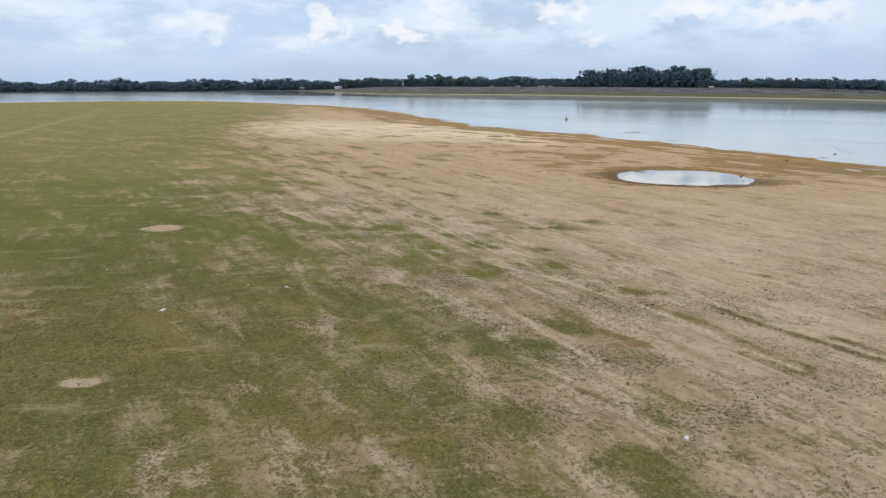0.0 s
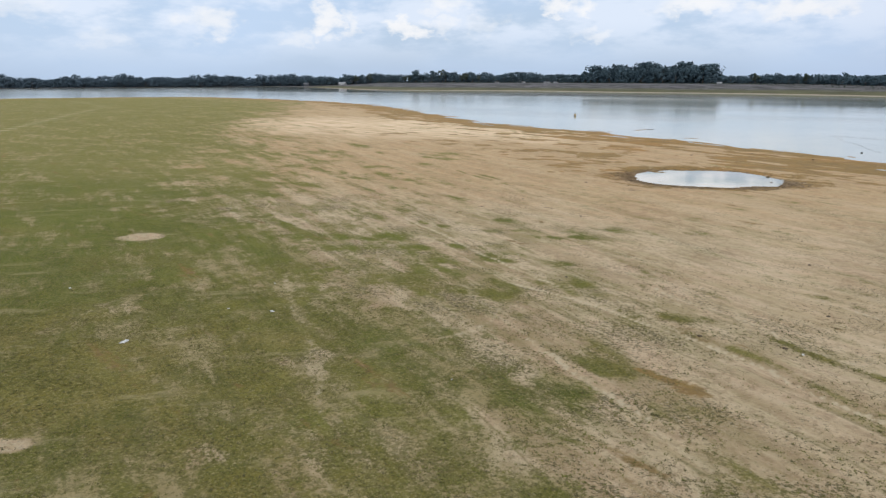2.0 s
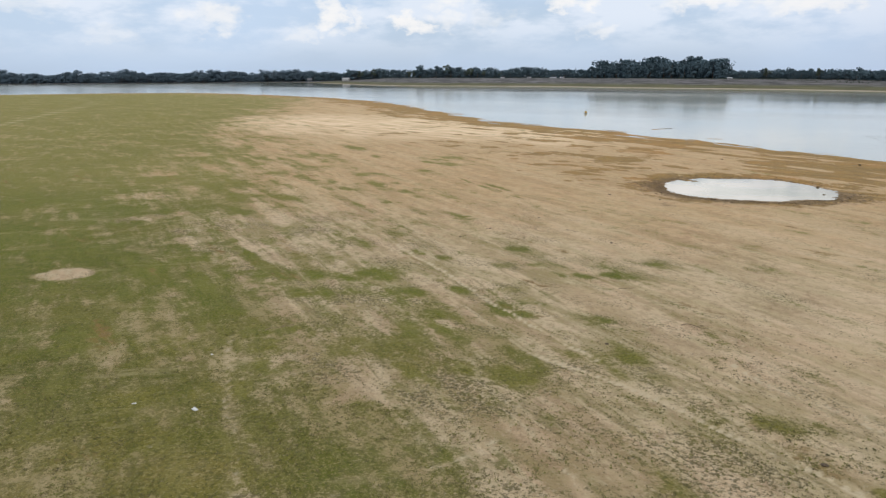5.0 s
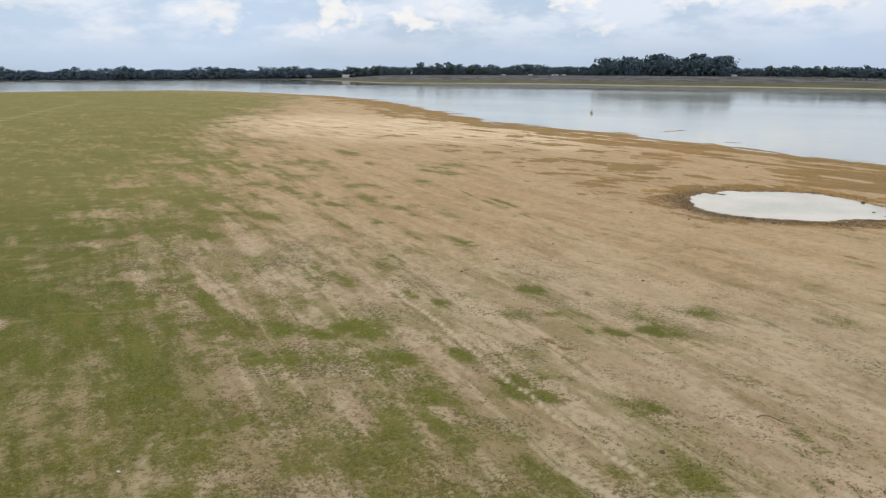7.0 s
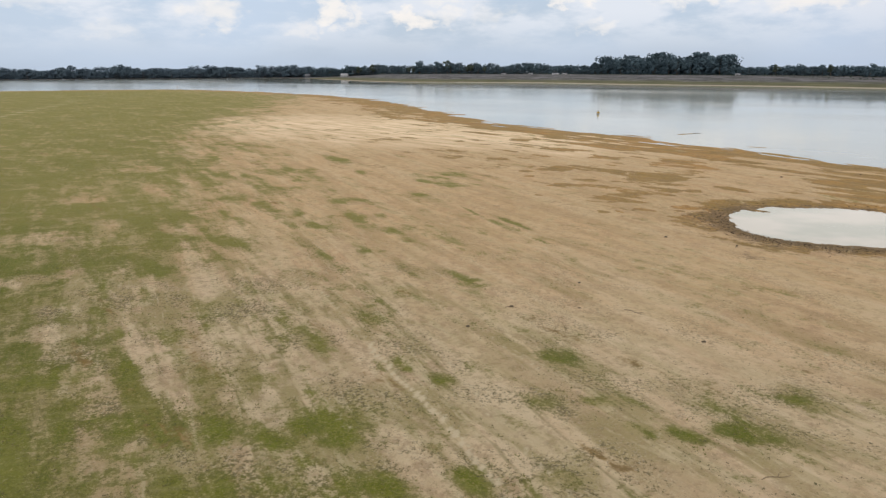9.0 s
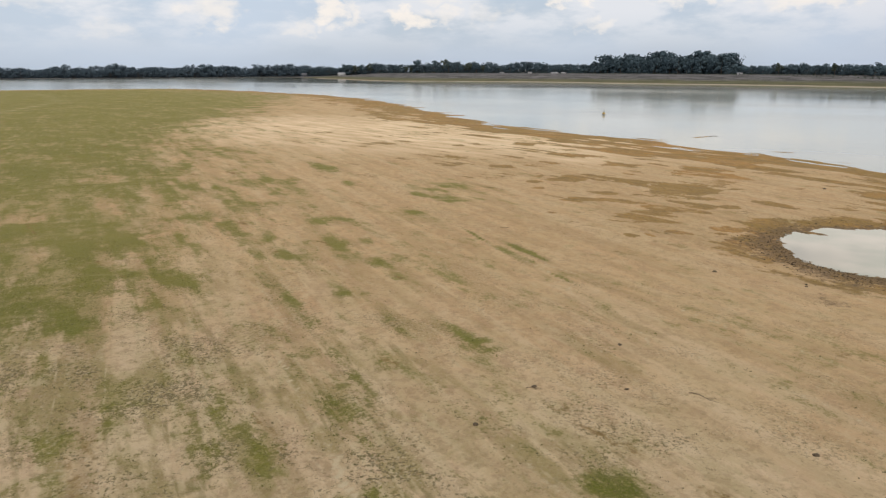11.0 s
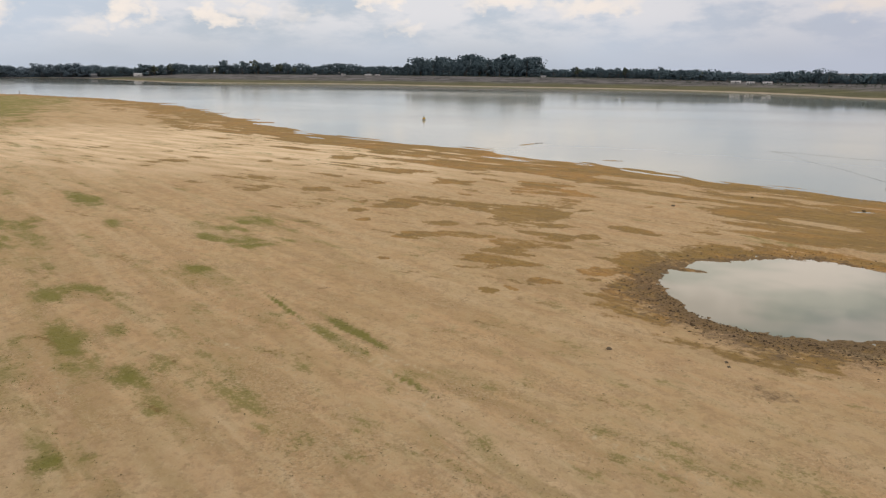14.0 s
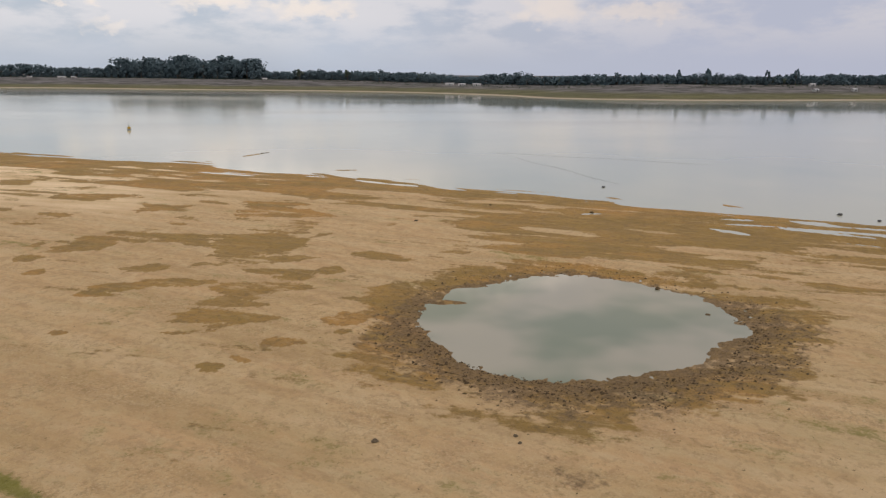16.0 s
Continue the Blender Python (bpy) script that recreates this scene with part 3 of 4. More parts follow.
def terrain(x, y):
    """Height and covers of the ground."""
    u = x * math.cos(radians(DRIFT)) + y * math.sin(radians(DRIFT))
    v = -x * math.sin(radians(DRIFT)) + y * math.cos(radians(DRIFT))
    d, e = side(x, y, NEAR_SHORE), -side(x, y, WATERLINE)
    wave = fbm(x * .045, y * .045, 3, 5)
    ripple = fbm(u * .05 + 7, v * .22, 11, 4)
    wobble = (fbm(x * .02, y * .02, 5, 4) - .5) * (6 + np.clip(np.abs(y) - 250, 0, 400) * .05)
    ds = d + wobble * step(np.abs(d), 0, 30) + (ripple - .5) * 6
    near = np.where(ds > 0, LAKE_Z + 1.0 * (1 - np.exp(-np.maximum(ds, 0) / 80)), LAKE_Z + .025 * ds)
    near = near + .05 * (wave - .5) * step(d, -5, 30) + (.2 * (ripple - .5) + .32 * (fbm(u * .05, v * .5, 13, 4) - .5)) * step(d, -12, 0) * step(d, 60, 15)
    grow = .22 + .78 * step(x, -620, -150)
    es = e + (fbm(x * .012, y * .012, 21, 4) - .5) * 14
    rise = np.where(es > 0, np.minimum(.062 * es, 9.5) * grow, .05 * es)
    far = LAKE_Z + np.maximum(rise, -6) + np.where(es > 20, (fbm(x * .03, y * .03, 23, 4) - .5) * 1.2, 0)
    z = np.maximum(np.maximum(near, -7), far)
    # mud bar in the shallows
    bx, by = (x - 54.3) * .86 + (y - 249.6) * .5, -(x - 54.3) * .5 + (y - 249.6) * .86
    bar = np.exp(-((bx / 4.4) ** 4 + (by / 1.0) ** 2)) * (.55 + .9 * fbm(x * .35, y * .9, 19, 3))
    z = z + bar * (LAKE_Z + .09 - z)
    frayed_edge = (fbm(x * .5, y * .3, 77, 4, .6) - .5) * 1.6
    pool, spit = streaks(x, y, POOLS, frayed_edge), streaks(x, y, SPITS, frayed_edge)
    z = z * (1 - pool) + (LAKE_Z - .05) * pool
    z = z * (1 - spit) + np.maximum(z, LAKE_Z + .05) * spit
    # pond
    rho = pond_rho(x, y)
    bowl = POND_Z + np.clip(rho - 1, -.5, .8) * .55
    k = step(rho, 1.75, 1.05)
    pock = fbm(x * 1.7, y * 1.7, 31, 4, .6)
    z = z * (1 - k) + bowl * k
    ring = step(rho, 1.7, 1.12) * step(rho, .9, 1.02)
    z = z + ring * (pock - .5) * (.09 + .26 * step(rho, 1.03, 1.15))
    # trampled relief
    trod = fbm(x * .9, y * .9, 41, 3)
    z = z + (trod - .5) * .10 * step(d, 4, 30) * step(rho, 1.2, 1.5)
    z = z + .16 * (fbm(u * .035, v * .42, 43, 3) - .5) * step(d, 10, 40) * step(rho, 1.5, 2.2) * step(y, 170, 130)
    # covers
    g = .9 * (x - np.interp(y, GREEN_EDGE[:, 1], GREEN_EDGE[:, 0]))
    patchy = fbm(u * .045, v * .12, 51, 5, .55)
    blots = fbm(x * .16, y * .16, 57, 4, .55)
    dist = np.clip((y - 20) / 200, 0, 1.6)
    grass = .14 + .80 * step(-(g - 5) / (12 + 10 * dist) + (patchy - .5) * 2.2 + (blots - .5) * 1.5, -1.1, 1.1)
    grass = grass + .18 * step(blots, .55, .7) * step(g, 25, 2) - .2 * step(d, 90, 50)
    grass = grass - .16 * step(g, 10, 45) + .07 * step(y, 120, 60) * step(g, 48, 8)
    lush = step(y + 14 * (blots - .5), 44, 78)
    north = step(y + 24 * (patchy - .5) + .35 * g, 88, 140)
    grass = grass * (.8 + .2 * lush)
    frayed, tufty = (fbm(x * .7, y * .7, 59, 4, .6) - .5) * 5, (fbm(x * .6, y * .6, 58, 3) - .5) * 2.0
    for px, py, r in BARE:
        q = ((x - px) / (r * 1.25)) ** 2 + ((y - py) / r) ** 2 + frayed
        grass = grass - .36 * step(q, 2.2, 0)
    dust = np.zeros_like(x)
    for px, py, a, b in DUST:
        dust = np.maximum(dust, step(((x - px) / a) ** 2 + ((y - py) / b) ** 2 + frayed * .25, 1.4, .5))
    grass = grass - 1.3 * dust
    for px, py, a, b in PATCHES:
        q = ((x - px + .42 * (y - py)) / (a * 1.4)) ** 2 + ((y - py) / (b * 1.3)) ** 2 + tufty * .7
        grass = np.maximum(grass, 1.0 * np.exp(-np.maximum(q, 0) * .8))
        grass = np.maximum(grass, .38 * np.exp(-np.maximum(q, 0) * .22))
    grass = np.maximum(grass, 1.1 * streaks(x, y, STRIPS, tufty * .6))
    strokes = fbm(u * .07, v * .42, 93, 4, .55)
    grass = np.maximum(grass, .72 * step(strokes, .53, .66) * step(g, 34, 4) * step(y, 60, 85) * step(d, 50, 80))
    grass = grass - .3 * step(fbm(u * .05, v * .55, 99, 4, .55), .44, .6) * step(g, -12, 4) * step(y, 92, 100)
    grass = grass - .2 * step(fbm(u * .06, v * .5, 95, 4, .55), .54, .66) * step(y, 55, 75)
    wet = step(ds + (ripple - .5) * 46 + (blots - .5) * 14 + (fbm(u * .1, v * .8, 15, 4) - .5) * 22, 30, 14) * step(y, 900, 780)
    zone = step(d, 95, 55) * step(y, 320, 230) * step(y + .5 * x, 150, 172)
    wx, wy = x + 9 * (fbm(x * .08, y * .08, 78, 3) - .5), y + 9 * (fbm(x * .08 + 40, y * .08, 79, 3) - .5)
    flat = fbm(wx * .09 + wy * .04, wy * .13 - wx * .08, 71, 4, .55)
    wet = np.maximum(wet, .5 * zone * step(flat + .3 * (fbm(u * .12, v * .5, 73, 4) - .5), .56, .66))
    ragged = (fbm(x * .4, y * .7, 75, 5, .6) - .5) * 4.2
    banded = (fbm((.83 * x - .56 * y) * .16, (.56 * x + .83 * y) * .62, 76, 5, .6) - .5) * 5.2
    hx, hy = x + 3.0 * (fbm(x * .2, y * .2, 78, 3) - .5), y + 4.0 * (fbm(x * .2 + 40, y * .2, 79, 3) - .5)
    for px, py, a, b in HOLLOWS:
        du, dv = .83 * (hx - px) - .56 * (hy - py), .56 * (hx - px) + .83 * (hy - py)
        q = (du / a) ** 2 + (dv / b) ** 2 + banded
        wet = np.maximum(wet, .9 * step(q, 1.4, .7))
    wet = np.maximum(wet, .85 * streaks(x, y, DAMP, ragged * .5))
    wet = wet * (1 - .9 * streaks(x, y, DRY, ragged * .4))
    wet = np.maximum(np.maximum(wet, bar), spit)
    wet = np.maximum(wet, .42 * step(((x - 11.3) * .57 - (y - 45.4) * .82) ** 2 / 5 + ((x - 11.3) * .82 + (y - 45.4) * .57) ** 2 / 1.2 + ragged, 1.6, .2))
    south = step((131 - y) - .5 * (x - 40), -6, 6)
    wide = .18 + .34 * south + .5 * (fbm(x * .12, y * .12, 66, 3) - .5)
    mud = np.exp(-(np.maximum(rho - 1.0, 0) / np.maximum(wide, .05)) ** 2) * (.78 + .8 * (pock - .5))
    wet = np.maximum(wet, .72 * step(rho + .9 * (fbm(x * .3, y * .3, 68, 4, .6) - .5), 1.7, 1.25))
    mud = np.maximum(mud, .55 * step(((x - 24.0) / .9) ** 2 + ((y - 114.8) / 1.6) ** 2 + (fbm(x * .9, y * .9, 67, 3) - .5) * 3, 1.3, .2))
    track = .35 * dust
    # sun patch under a gap in the clouds, put into the sand's colour
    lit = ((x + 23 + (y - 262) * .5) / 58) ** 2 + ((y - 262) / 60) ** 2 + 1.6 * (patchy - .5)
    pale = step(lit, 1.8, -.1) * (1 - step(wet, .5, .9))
    # paler sand of its own, east of the grass
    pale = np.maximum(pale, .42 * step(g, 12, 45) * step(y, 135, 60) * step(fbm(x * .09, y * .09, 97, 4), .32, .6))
    near_part = (np.abs(x) < 60) & (y > 5) & (y < 150)
    xs, ys = x[near_part], y[near_part]
    t, dip, rim = np.zeros_like(xs), np.zeros_like(xs), np.zeros_like(xs)
    sway = (fbm(xs * .16, ys * .16, 81, 3) - .5) * .9 + (fbm(xs * .7, ys * .7, 82, 3) - .5) * .5
    broken = .4 + .52 * step(fbm(xs * .2, ys * .2, 85, 4, .6), .34, .62)
    girth = .1 + .2 * fbm(xs * .3, ys * .3, 83, 3)
    lush_rim = step(fbm(xs * .2, ys * .2, 87, 4), .46, .66)
    for i, line in enumerate(RUTS):
        c = np.abs(side(xs, ys, line) + sway)
        strong = i < 5
        t = np.maximum(t, np.exp(-(c / girth) ** 2) * broken * (1.0 if strong else .45))
        dip = np.maximum(dip, np.exp(-(c / .3) ** 2) * (1 if strong else .5))
        rim = np.maximum(rim, np.exp(-((c - .75) / .45) ** 2) * lush_rim * (1 if strong else .4))
    track[near_part] = np.maximum(track[near_part], t)
    z[near_part] -= .07 * dip
    grass[near_part] = np.maximum(grass[near_part] * (1 - .7 * t), .85 * rim * (1 - t))
    path = np.exp(-(side(x, y, FOOTPATH) / 1.6) ** 2) * (np.abs(x + 230) < 110)
    track = np.maximum(track, .55 * path)
    grass = grass * (1 - step(wet, .3, .7)) * step(rho, 1.4, 1.8)
    # the far bank: sand rim, sward, stones below the trees
    bank = (es > 0) & (far >= near)
    wet = np.where(bank, 0, wet)
    grass = np.where(bank, 0, grass)
    shore = np.where(bank, np.clip(.02 + .5 * step(x, -330, -480) + es / 200, 0, 1), 0)
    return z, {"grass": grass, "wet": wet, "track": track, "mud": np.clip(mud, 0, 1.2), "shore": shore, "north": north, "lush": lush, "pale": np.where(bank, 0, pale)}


def spread(lo, hi, fine, low_end, high_end, low_rate, high_rate):
    """Grid lines: even from lo to hi, then wider and wider to both ends."""
    mid = list(np.arange(lo, hi, fine))
    up, s = [hi], fine
    while up[-1] < high_end:
        s *= high_rate
        up.append(up[-1] + s)
    down, s = [lo], fine
    while down[-1] > low_end:
        s *= low_rate
        down.append(down[-1] - s)
    return np.array(down[:0:-1] + mid + up)


def add_mesh(name, verts, faces, mat, smooth=False):
    me = bpy.data.meshes.new(name)
    verts, faces = np.asarray(verts, np.float32), np.asarray(faces, np.int32)
    n = faces.shape[1]
    me.vertices.add(len(verts))
    me.vertices.foreach_set("co", verts.ravel())
    me.loops.add(faces.size)
    me.loops.foreach_set("vertex_index", faces.ravel())
    me.polygons.add(len(faces))
    me.polygons.foreach_set("loop_start", np.arange(0, faces.size, n, dtype=np.int32))
    me.update(calc_edges=True)
    me.polygons.foreach_set("use_smooth", np.full(len(faces), smooth))
    me.materials.append(mat)
    return me


def widen(line, end, rate):
    """Goes on with wider and wider steps to the end."""
    line = list(line)
    s = line[-1] - line[-2]
    while line[-1] < end:
        s *= rate
        line.append(line[-1] + s)
    return np.array(line)


gx = widen(spread(-40, 62, .32, -4400, 125, 1.035, 1.014), 4400, 1.05)
gy = widen(spread(20, 148, .32, -2600, 275, 1.09, 1.006), 4600, 1.03)
GX, GY = np.meshgrid(gx, gy)
GZ, COVERS = terrain(GX, GY)
idx = np.arange(GX.size).reshape(GX.shape)
quads = np.stack([idx[:-1, :-1], idx[:-1, 1:], idx[1:, 1:], idx[1:, :-1]], -1).reshape(-1, 4)
me = add_mesh("ground", np.stack([GX, GY, GZ], -1).reshape(-1, 3), quads, MAT_GROUND, True)
for key, val in COVERS.items():
    me.attributes.new(key, "FLOAT", "POINT").data.foreach_set("value", val.astype(np.float32).ravel())
tagged(new("ground", me), "sandy lake bed with short grass, trails and damp brown shore", "ground", kind="structure")


def ground_z(x, y):
    z, _ = terrain(np.atleast_1d(np.float64(x)), np.atleast_1d(np.float64(y)))
    return float(z[0])


def lake():
    """The lake's sheet; calm: 1 in the lee of the far bank."""
    wx = np.concatenate([np.linspace(-4300, -1000, 34)[:-1], np.linspace(-1000, 900, 96)[:-1], np.linspace(900, 4300, 35)])
    wy = np.concatenate([np.linspace(-2400, 0, 25)[:-1], np.linspace(0, 1900, 96)[:-1], np.linspace(1900, 2600, 8)])
    X, Y = np.meshgrid(wx, wy)
    off = side(X, Y, WATERLINE) + 90 * (fbm(X * .006, Y * .006, 101, 3) - .5)
    i = np.arange(X.size).reshape(X.shape)
    q = np.stack([i[:-1, :-1], i[:-1, 1:], i[1:, 1:], i[1:, :-1]], -1).reshape(-1, 4)
    me = add_mesh("water", np.stack([X, Y, 0 * X + LAKE_Z], -1).reshape(-1, 3), q, MAT_LAKE)
    me.attributes.new("calm", "FLOAT", "POINT").data.foreach_set("value", step(off, 260, 90).astype(np.float32).ravel())
    return tagged(new("water", me), "calm pale grey reservoir water mirroring the cloudy sky", "water", kind="structure")


lake()
th = np.linspace(0, 2 * math.pi, 96, endpoint=False)
rim = [(39.5 + 14.2 * math.cos(a), 131 + 14.2 * math.sin(a), POND_Z) for a in th]
me = bpy.data.meshes.new("pond")
me.from_pydata(rim, [], [tuple(range(96))])
me.materials.append(MAT_POND)
tagged(new("pond", me), "shallow murky watering hole ringed by trampled mud", "pond", kind="structure")


# ---- things ----
def part(name, bm, mat, parent, label=""):
    me = bpy.data.meshes.new(name)
    bm.to_mesh(me)
    bm.free()
    me.materials.append(mat)
    ob = new(name, me)
    ob.parent = parent
    if label:
        tagged(ob, label)
    return ob


def thing(name, x, y, z, label, category, group="", turn=0.0):
    ob = new(name)
    ob.matrix_basis = pose(x, y, z, 0, 0, turn)
    return tagged(ob, label, category, group)


def box(bm, x0, y0, z0, x1, y1, z1):
    r = bmesh.ops.create_cube(bm, size=1)["verts"]
    for v in r:
        v.co = Vector(((x0 + x1) / 2 + v.co.x * (x1 - x0), (y0 + y1) / 2 + v.co.y * (y1 - y0), (z0 + z1) / 2 + v.co.z * (z1 - z0)))
    return r


def tube(bm, points, radii, sides=6):
    """A tapered, capped tube along points."""
    rings = []
    for i, p in enumerate(points):
        p = Vector(p)
        a, b = Vector(points[max(i - 1, 0)]), Vector(points[min(i + 1, len(points) - 1)])
        q = (b - a).to_track_quat("Z", "Y")
        rings.append([bm.verts.new(p + q @ Vector((radii[i] * math.cos(t), radii[i] * math.sin(t), 0)))
                      for t in (2 * math.pi * k / sides for k in range(sides))])
    for r, s in zip(rings, rings[1:]):
        for k in range(sides):
            bm.faces.new((r[k], r[(k + 1) % sides], s[(k + 1) % sides], s[k]))
    bm.faces.new(rings[0][::-1])
    bm.faces.new(rings[-1])
    return bm


def lump(bm, at, size, rng, rough=.25, detail=2):
    """An uneven rounded clod."""
    made = bmesh.ops.create_icosphere(bm, subdivisions=detail, radius=1)["verts"]
    off = Vector((rng.random() * 50, rng.random() * 50, 0))
    for v in made:
        k = 1 + rough * 2 * noise.noise(v.co * 1.7 + off)
        v.co = Vector(at) + Vector((v.co.x * size[0], v.co.y * size[1], max(v.co.z, -.5) * size[2])) * k
    return made


# trees of the far bank
def cards(rng, centres, sizes, count, card):
    """Leaf clumps on the skins of lobes: bent diamonds of four triangles."""
    verts, faces = [], []
    pick = rng.integers(0, len(centres), count)
    d = rng.normal(size=(count, 3))
    d /= np.linalg.norm(d, axis=1)[:, None]
    p = centres[pick] + d * sizes[pick] * rng.uniform(.72, 1.08, count)[:, None]
    a = rng.normal(size=(count, 3))
    a = a - (a * d).sum(1)[:, None] * d * .7
    a /= np.linalg.norm(a, axis=1)[:, None]
    b = np.cross(d, a)
    b /= np.linalg.norm(b, axis=1)[:, None]
    s = card * rng.uniform(.6, 1.4, count)[:, None]
    verts = np.stack([p + a * s, p + b * s * .8, p - a * s * .9, p - b * s * .7, p + d * s * .45], 1).reshape(-1, 3)
    i = np.arange(count)[:, None] * 5
    faces = np.concatenate([i + np.array(f) for f in ((0, 1, 4), (1, 2, 4), (2, 3, 4), (3, 0, 4))])
    return verts, faces


def make_tree(seed, height, width, low, mat, label, lobes=15):
    rng = np.random.default_rng(seed)
    root = thing("tree", 0, 0, 0, label, "tree", "trees on the far bank")
    bm = bmesh.new()
    lean = rng.uniform(-.04, .04, 2) * height
    tube(bm, [(0, 0, -1), (0, 0, 0), (lean[0] * .4, lean[1] * .4, height * .35), (lean[0], lean[1], height * .8)],
         [height * .028, height * .024, height * .018, height * .005])
    for k in range(5):
        t = rng.uniform(0, 6.28)
        z = height * rng.uniform(low, low + .35)
        tube(bm, [(lean[0] * .4, lean[1] * .4, z), (math.cos(t) * width * .2, math.sin(t) * width * .2, z + height * .1),
                  (math.cos(t) * width * .38, math.sin(t) * width * .38, z + height * .16)], [height * .011, height * .008, height * .003], 5)
    part("trunk", bm, MAT_BARK, root)
    t, f = rng.uniform(0, 6.28, lobes), np.linspace(0, 1, lobes)
    r = width * .5 * np.sqrt(rng.uniform(.05, 1, lobes)) * (.45 + .75 * np.sin(np.pi * np.clip(.15 + .8 * f, 0, 1)))
    centres = np.stack([np.cos(t) * r, np.sin(t) * r, height * (low + .1 + (.80 - low) * f)], 1)
    sizes = np.stack([width * rng.uniform(.14, .26, lobes)] * 2 + [height * rng.uniform(.07, .13, lobes)], 1)
    v, fc = cards(rng, centres, sizes, 900, height * .042)
    crown = new("crown", add_mesh("crown", v, fc, mat))
    crown.parent = root
    return root


def offset_line(off):
    """A line at that distance inland of the far shore; off: a function of the points."""
    p = FAR_SHORE
    e = np.gradient(p, axis=0)
    n = np.stack([-e[:, 1], e[:, 0]], 1) / np.linalg.norm(e, axis=1)[:, None]
    return p + n * off(p)[:, None]


def inland(p):
    return 40 + 125 * step(p[:, 0], -480, -150) - 15 * step(p[:, 0], 300, 450)


FRONT = offset_line(inland)
seg = np.linalg.norm(np.diff(FRONT, axis=0), axis=1)
ARC = np.concatenate([[0], np.cumsum(seg)])


def along(s, back=0.0):
    """A point of the wood's front, pushed inland."""
    x, y = np.interp(s, ARC, FRONT[:, 0]), np.interp(s, ARC, FRONT[:, 1])
    x2, y2 = np.interp(s + 5, ARC, FRONT[:, 0]), np.interp(s + 5, ARC, FRONT[:, 1])
    return x - (y2 - y) / 5 * back, y + (x2 - x) / 5 * back


def bearing(az, origin, forward=0.0):
    """Where the bearing az from origin meets the wood's front, moved towards the lake."""
    s = np.linspace(0, ARC[-1], 6000)
    x, y = along(s, -forward)
    a = np.degrees(np.arctan2(x - origin[0], y - origin[1]))
    k = int(np.argmin(np.abs(a - az)))
    return (float(x[k]), float(y[k])), s[k]


HAZY = "broad tree of the distant shore wood, tinted blue for haze"
DARK, PALE = "dark green broadleaf tree on the far lake bank", "lighter green feathery tree on the far lake bank"
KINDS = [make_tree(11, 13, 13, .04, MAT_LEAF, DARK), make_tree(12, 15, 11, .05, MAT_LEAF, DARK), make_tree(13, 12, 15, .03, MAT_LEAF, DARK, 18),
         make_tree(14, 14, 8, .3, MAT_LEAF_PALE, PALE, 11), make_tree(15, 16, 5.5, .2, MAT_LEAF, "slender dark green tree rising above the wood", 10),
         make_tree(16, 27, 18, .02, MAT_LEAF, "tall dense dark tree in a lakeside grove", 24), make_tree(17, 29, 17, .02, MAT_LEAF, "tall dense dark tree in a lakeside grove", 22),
         make_tree(18, 14, 15, .02, MAT_LEAF_HAZE, HAZY, 18), make_tree(19, 16, 17, .02, MAT_LEAF_HAZE, HAZY, 20)]
CLUMP = (bearing(8.6, (-1, 51))[1], bearing(18.3, (-1, 51))[1])
DARK_AT = bearing(39.4, (3.7, 95))[1]
rng = np.random.default_rng(5)
placed = []
s = bearing(-36, (1, 2))[1]
stop = bearing(68, (3.7, 95))[1]
while s < stop:
    x, y = along(s, rng.uniform(-6, 10))
    grove = CLUMP[0] - 4 < s < CLUMP[1] + 2
    if grove:
        k, size = 5 + int(rng.integers(0, 2)), rng.uniform(.72, .83) + (.12 if s > CLUMP[1] - 40 else 0)
    elif abs(s - DARK_AT) < 14:
        k, size = 2, rng.uniform(.95, 1.15)
    else:
        k, size = int(rng.choice([0, 0, 1, 2, 2, 3])), rng.uniform(.62, 1.0)
        far = np.clip((math.hypot(x, y) - 750) / 700, 0, 1)
        size *= .88 + .95 * far * (0.25 + 1.3 * float(value(np.array(s * .012), np.array(.5), 3)))
        size *= .8 if s > CLUMP[1] else .8 + .2 * far
        # the distant shore gets the trees with haze painted into their leaves
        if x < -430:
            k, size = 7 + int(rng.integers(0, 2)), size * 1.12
        if rng.random() < .05 and far < .3:
            k, size = int(rng.choice([4, 1])), size * 1.3
    placed.append((x, y, k, size))
    s += (9.5 if grove else 8 + 3 * min(1.5, math.hypot(x, y) / 1000)) * rng.uniform(.7, 1.3)
for az, origin, k, size in ((36.5, (3.7, 95), 4, .6), (57.9, (3.7, 95), 4, .85), (59.7, (3.7, 95), 4, .9), (52.9, (3.7, 95), 2, .85), (53.6, (3.7, 95), 2, .85), (54.6, (3.7, 95), 2, .9), (55.6, (3.7, 95), 2, .85), (49.0, (3.7, 95), 4, .62), (61.8, (3.7, 95), 1, .75),
                            (-5.2, (-1, 51), 1, 1.9), (25.9, (3.7, 95), 3, .9), (30.6, (3.7, 95), 1, .75), (26.8, (3.7, 95), 2, .7), (47.2, (3.7, 95), 1, .75)):
    (x, y), _ = bearing(az, origin)
    placed.append((x, y, k, size))
P = np.array(placed)
PZ = terrain(P[:, 0], P[:, 1])[0]
for (x, y, k, size), z in zip(placed, PZ):
    m = pose(x, y, z - .2, 0, 0, rng.uniform(0, 360)) @ Matrix.Diagonal((size, size, size * rng.uniform(.92, 1.08), 1))
    copy_thing(KINDS[int(k)], m)
for k in KINDS:
    for o in list(k.children) + [k]:
        bpy.data.objects.remove(o)

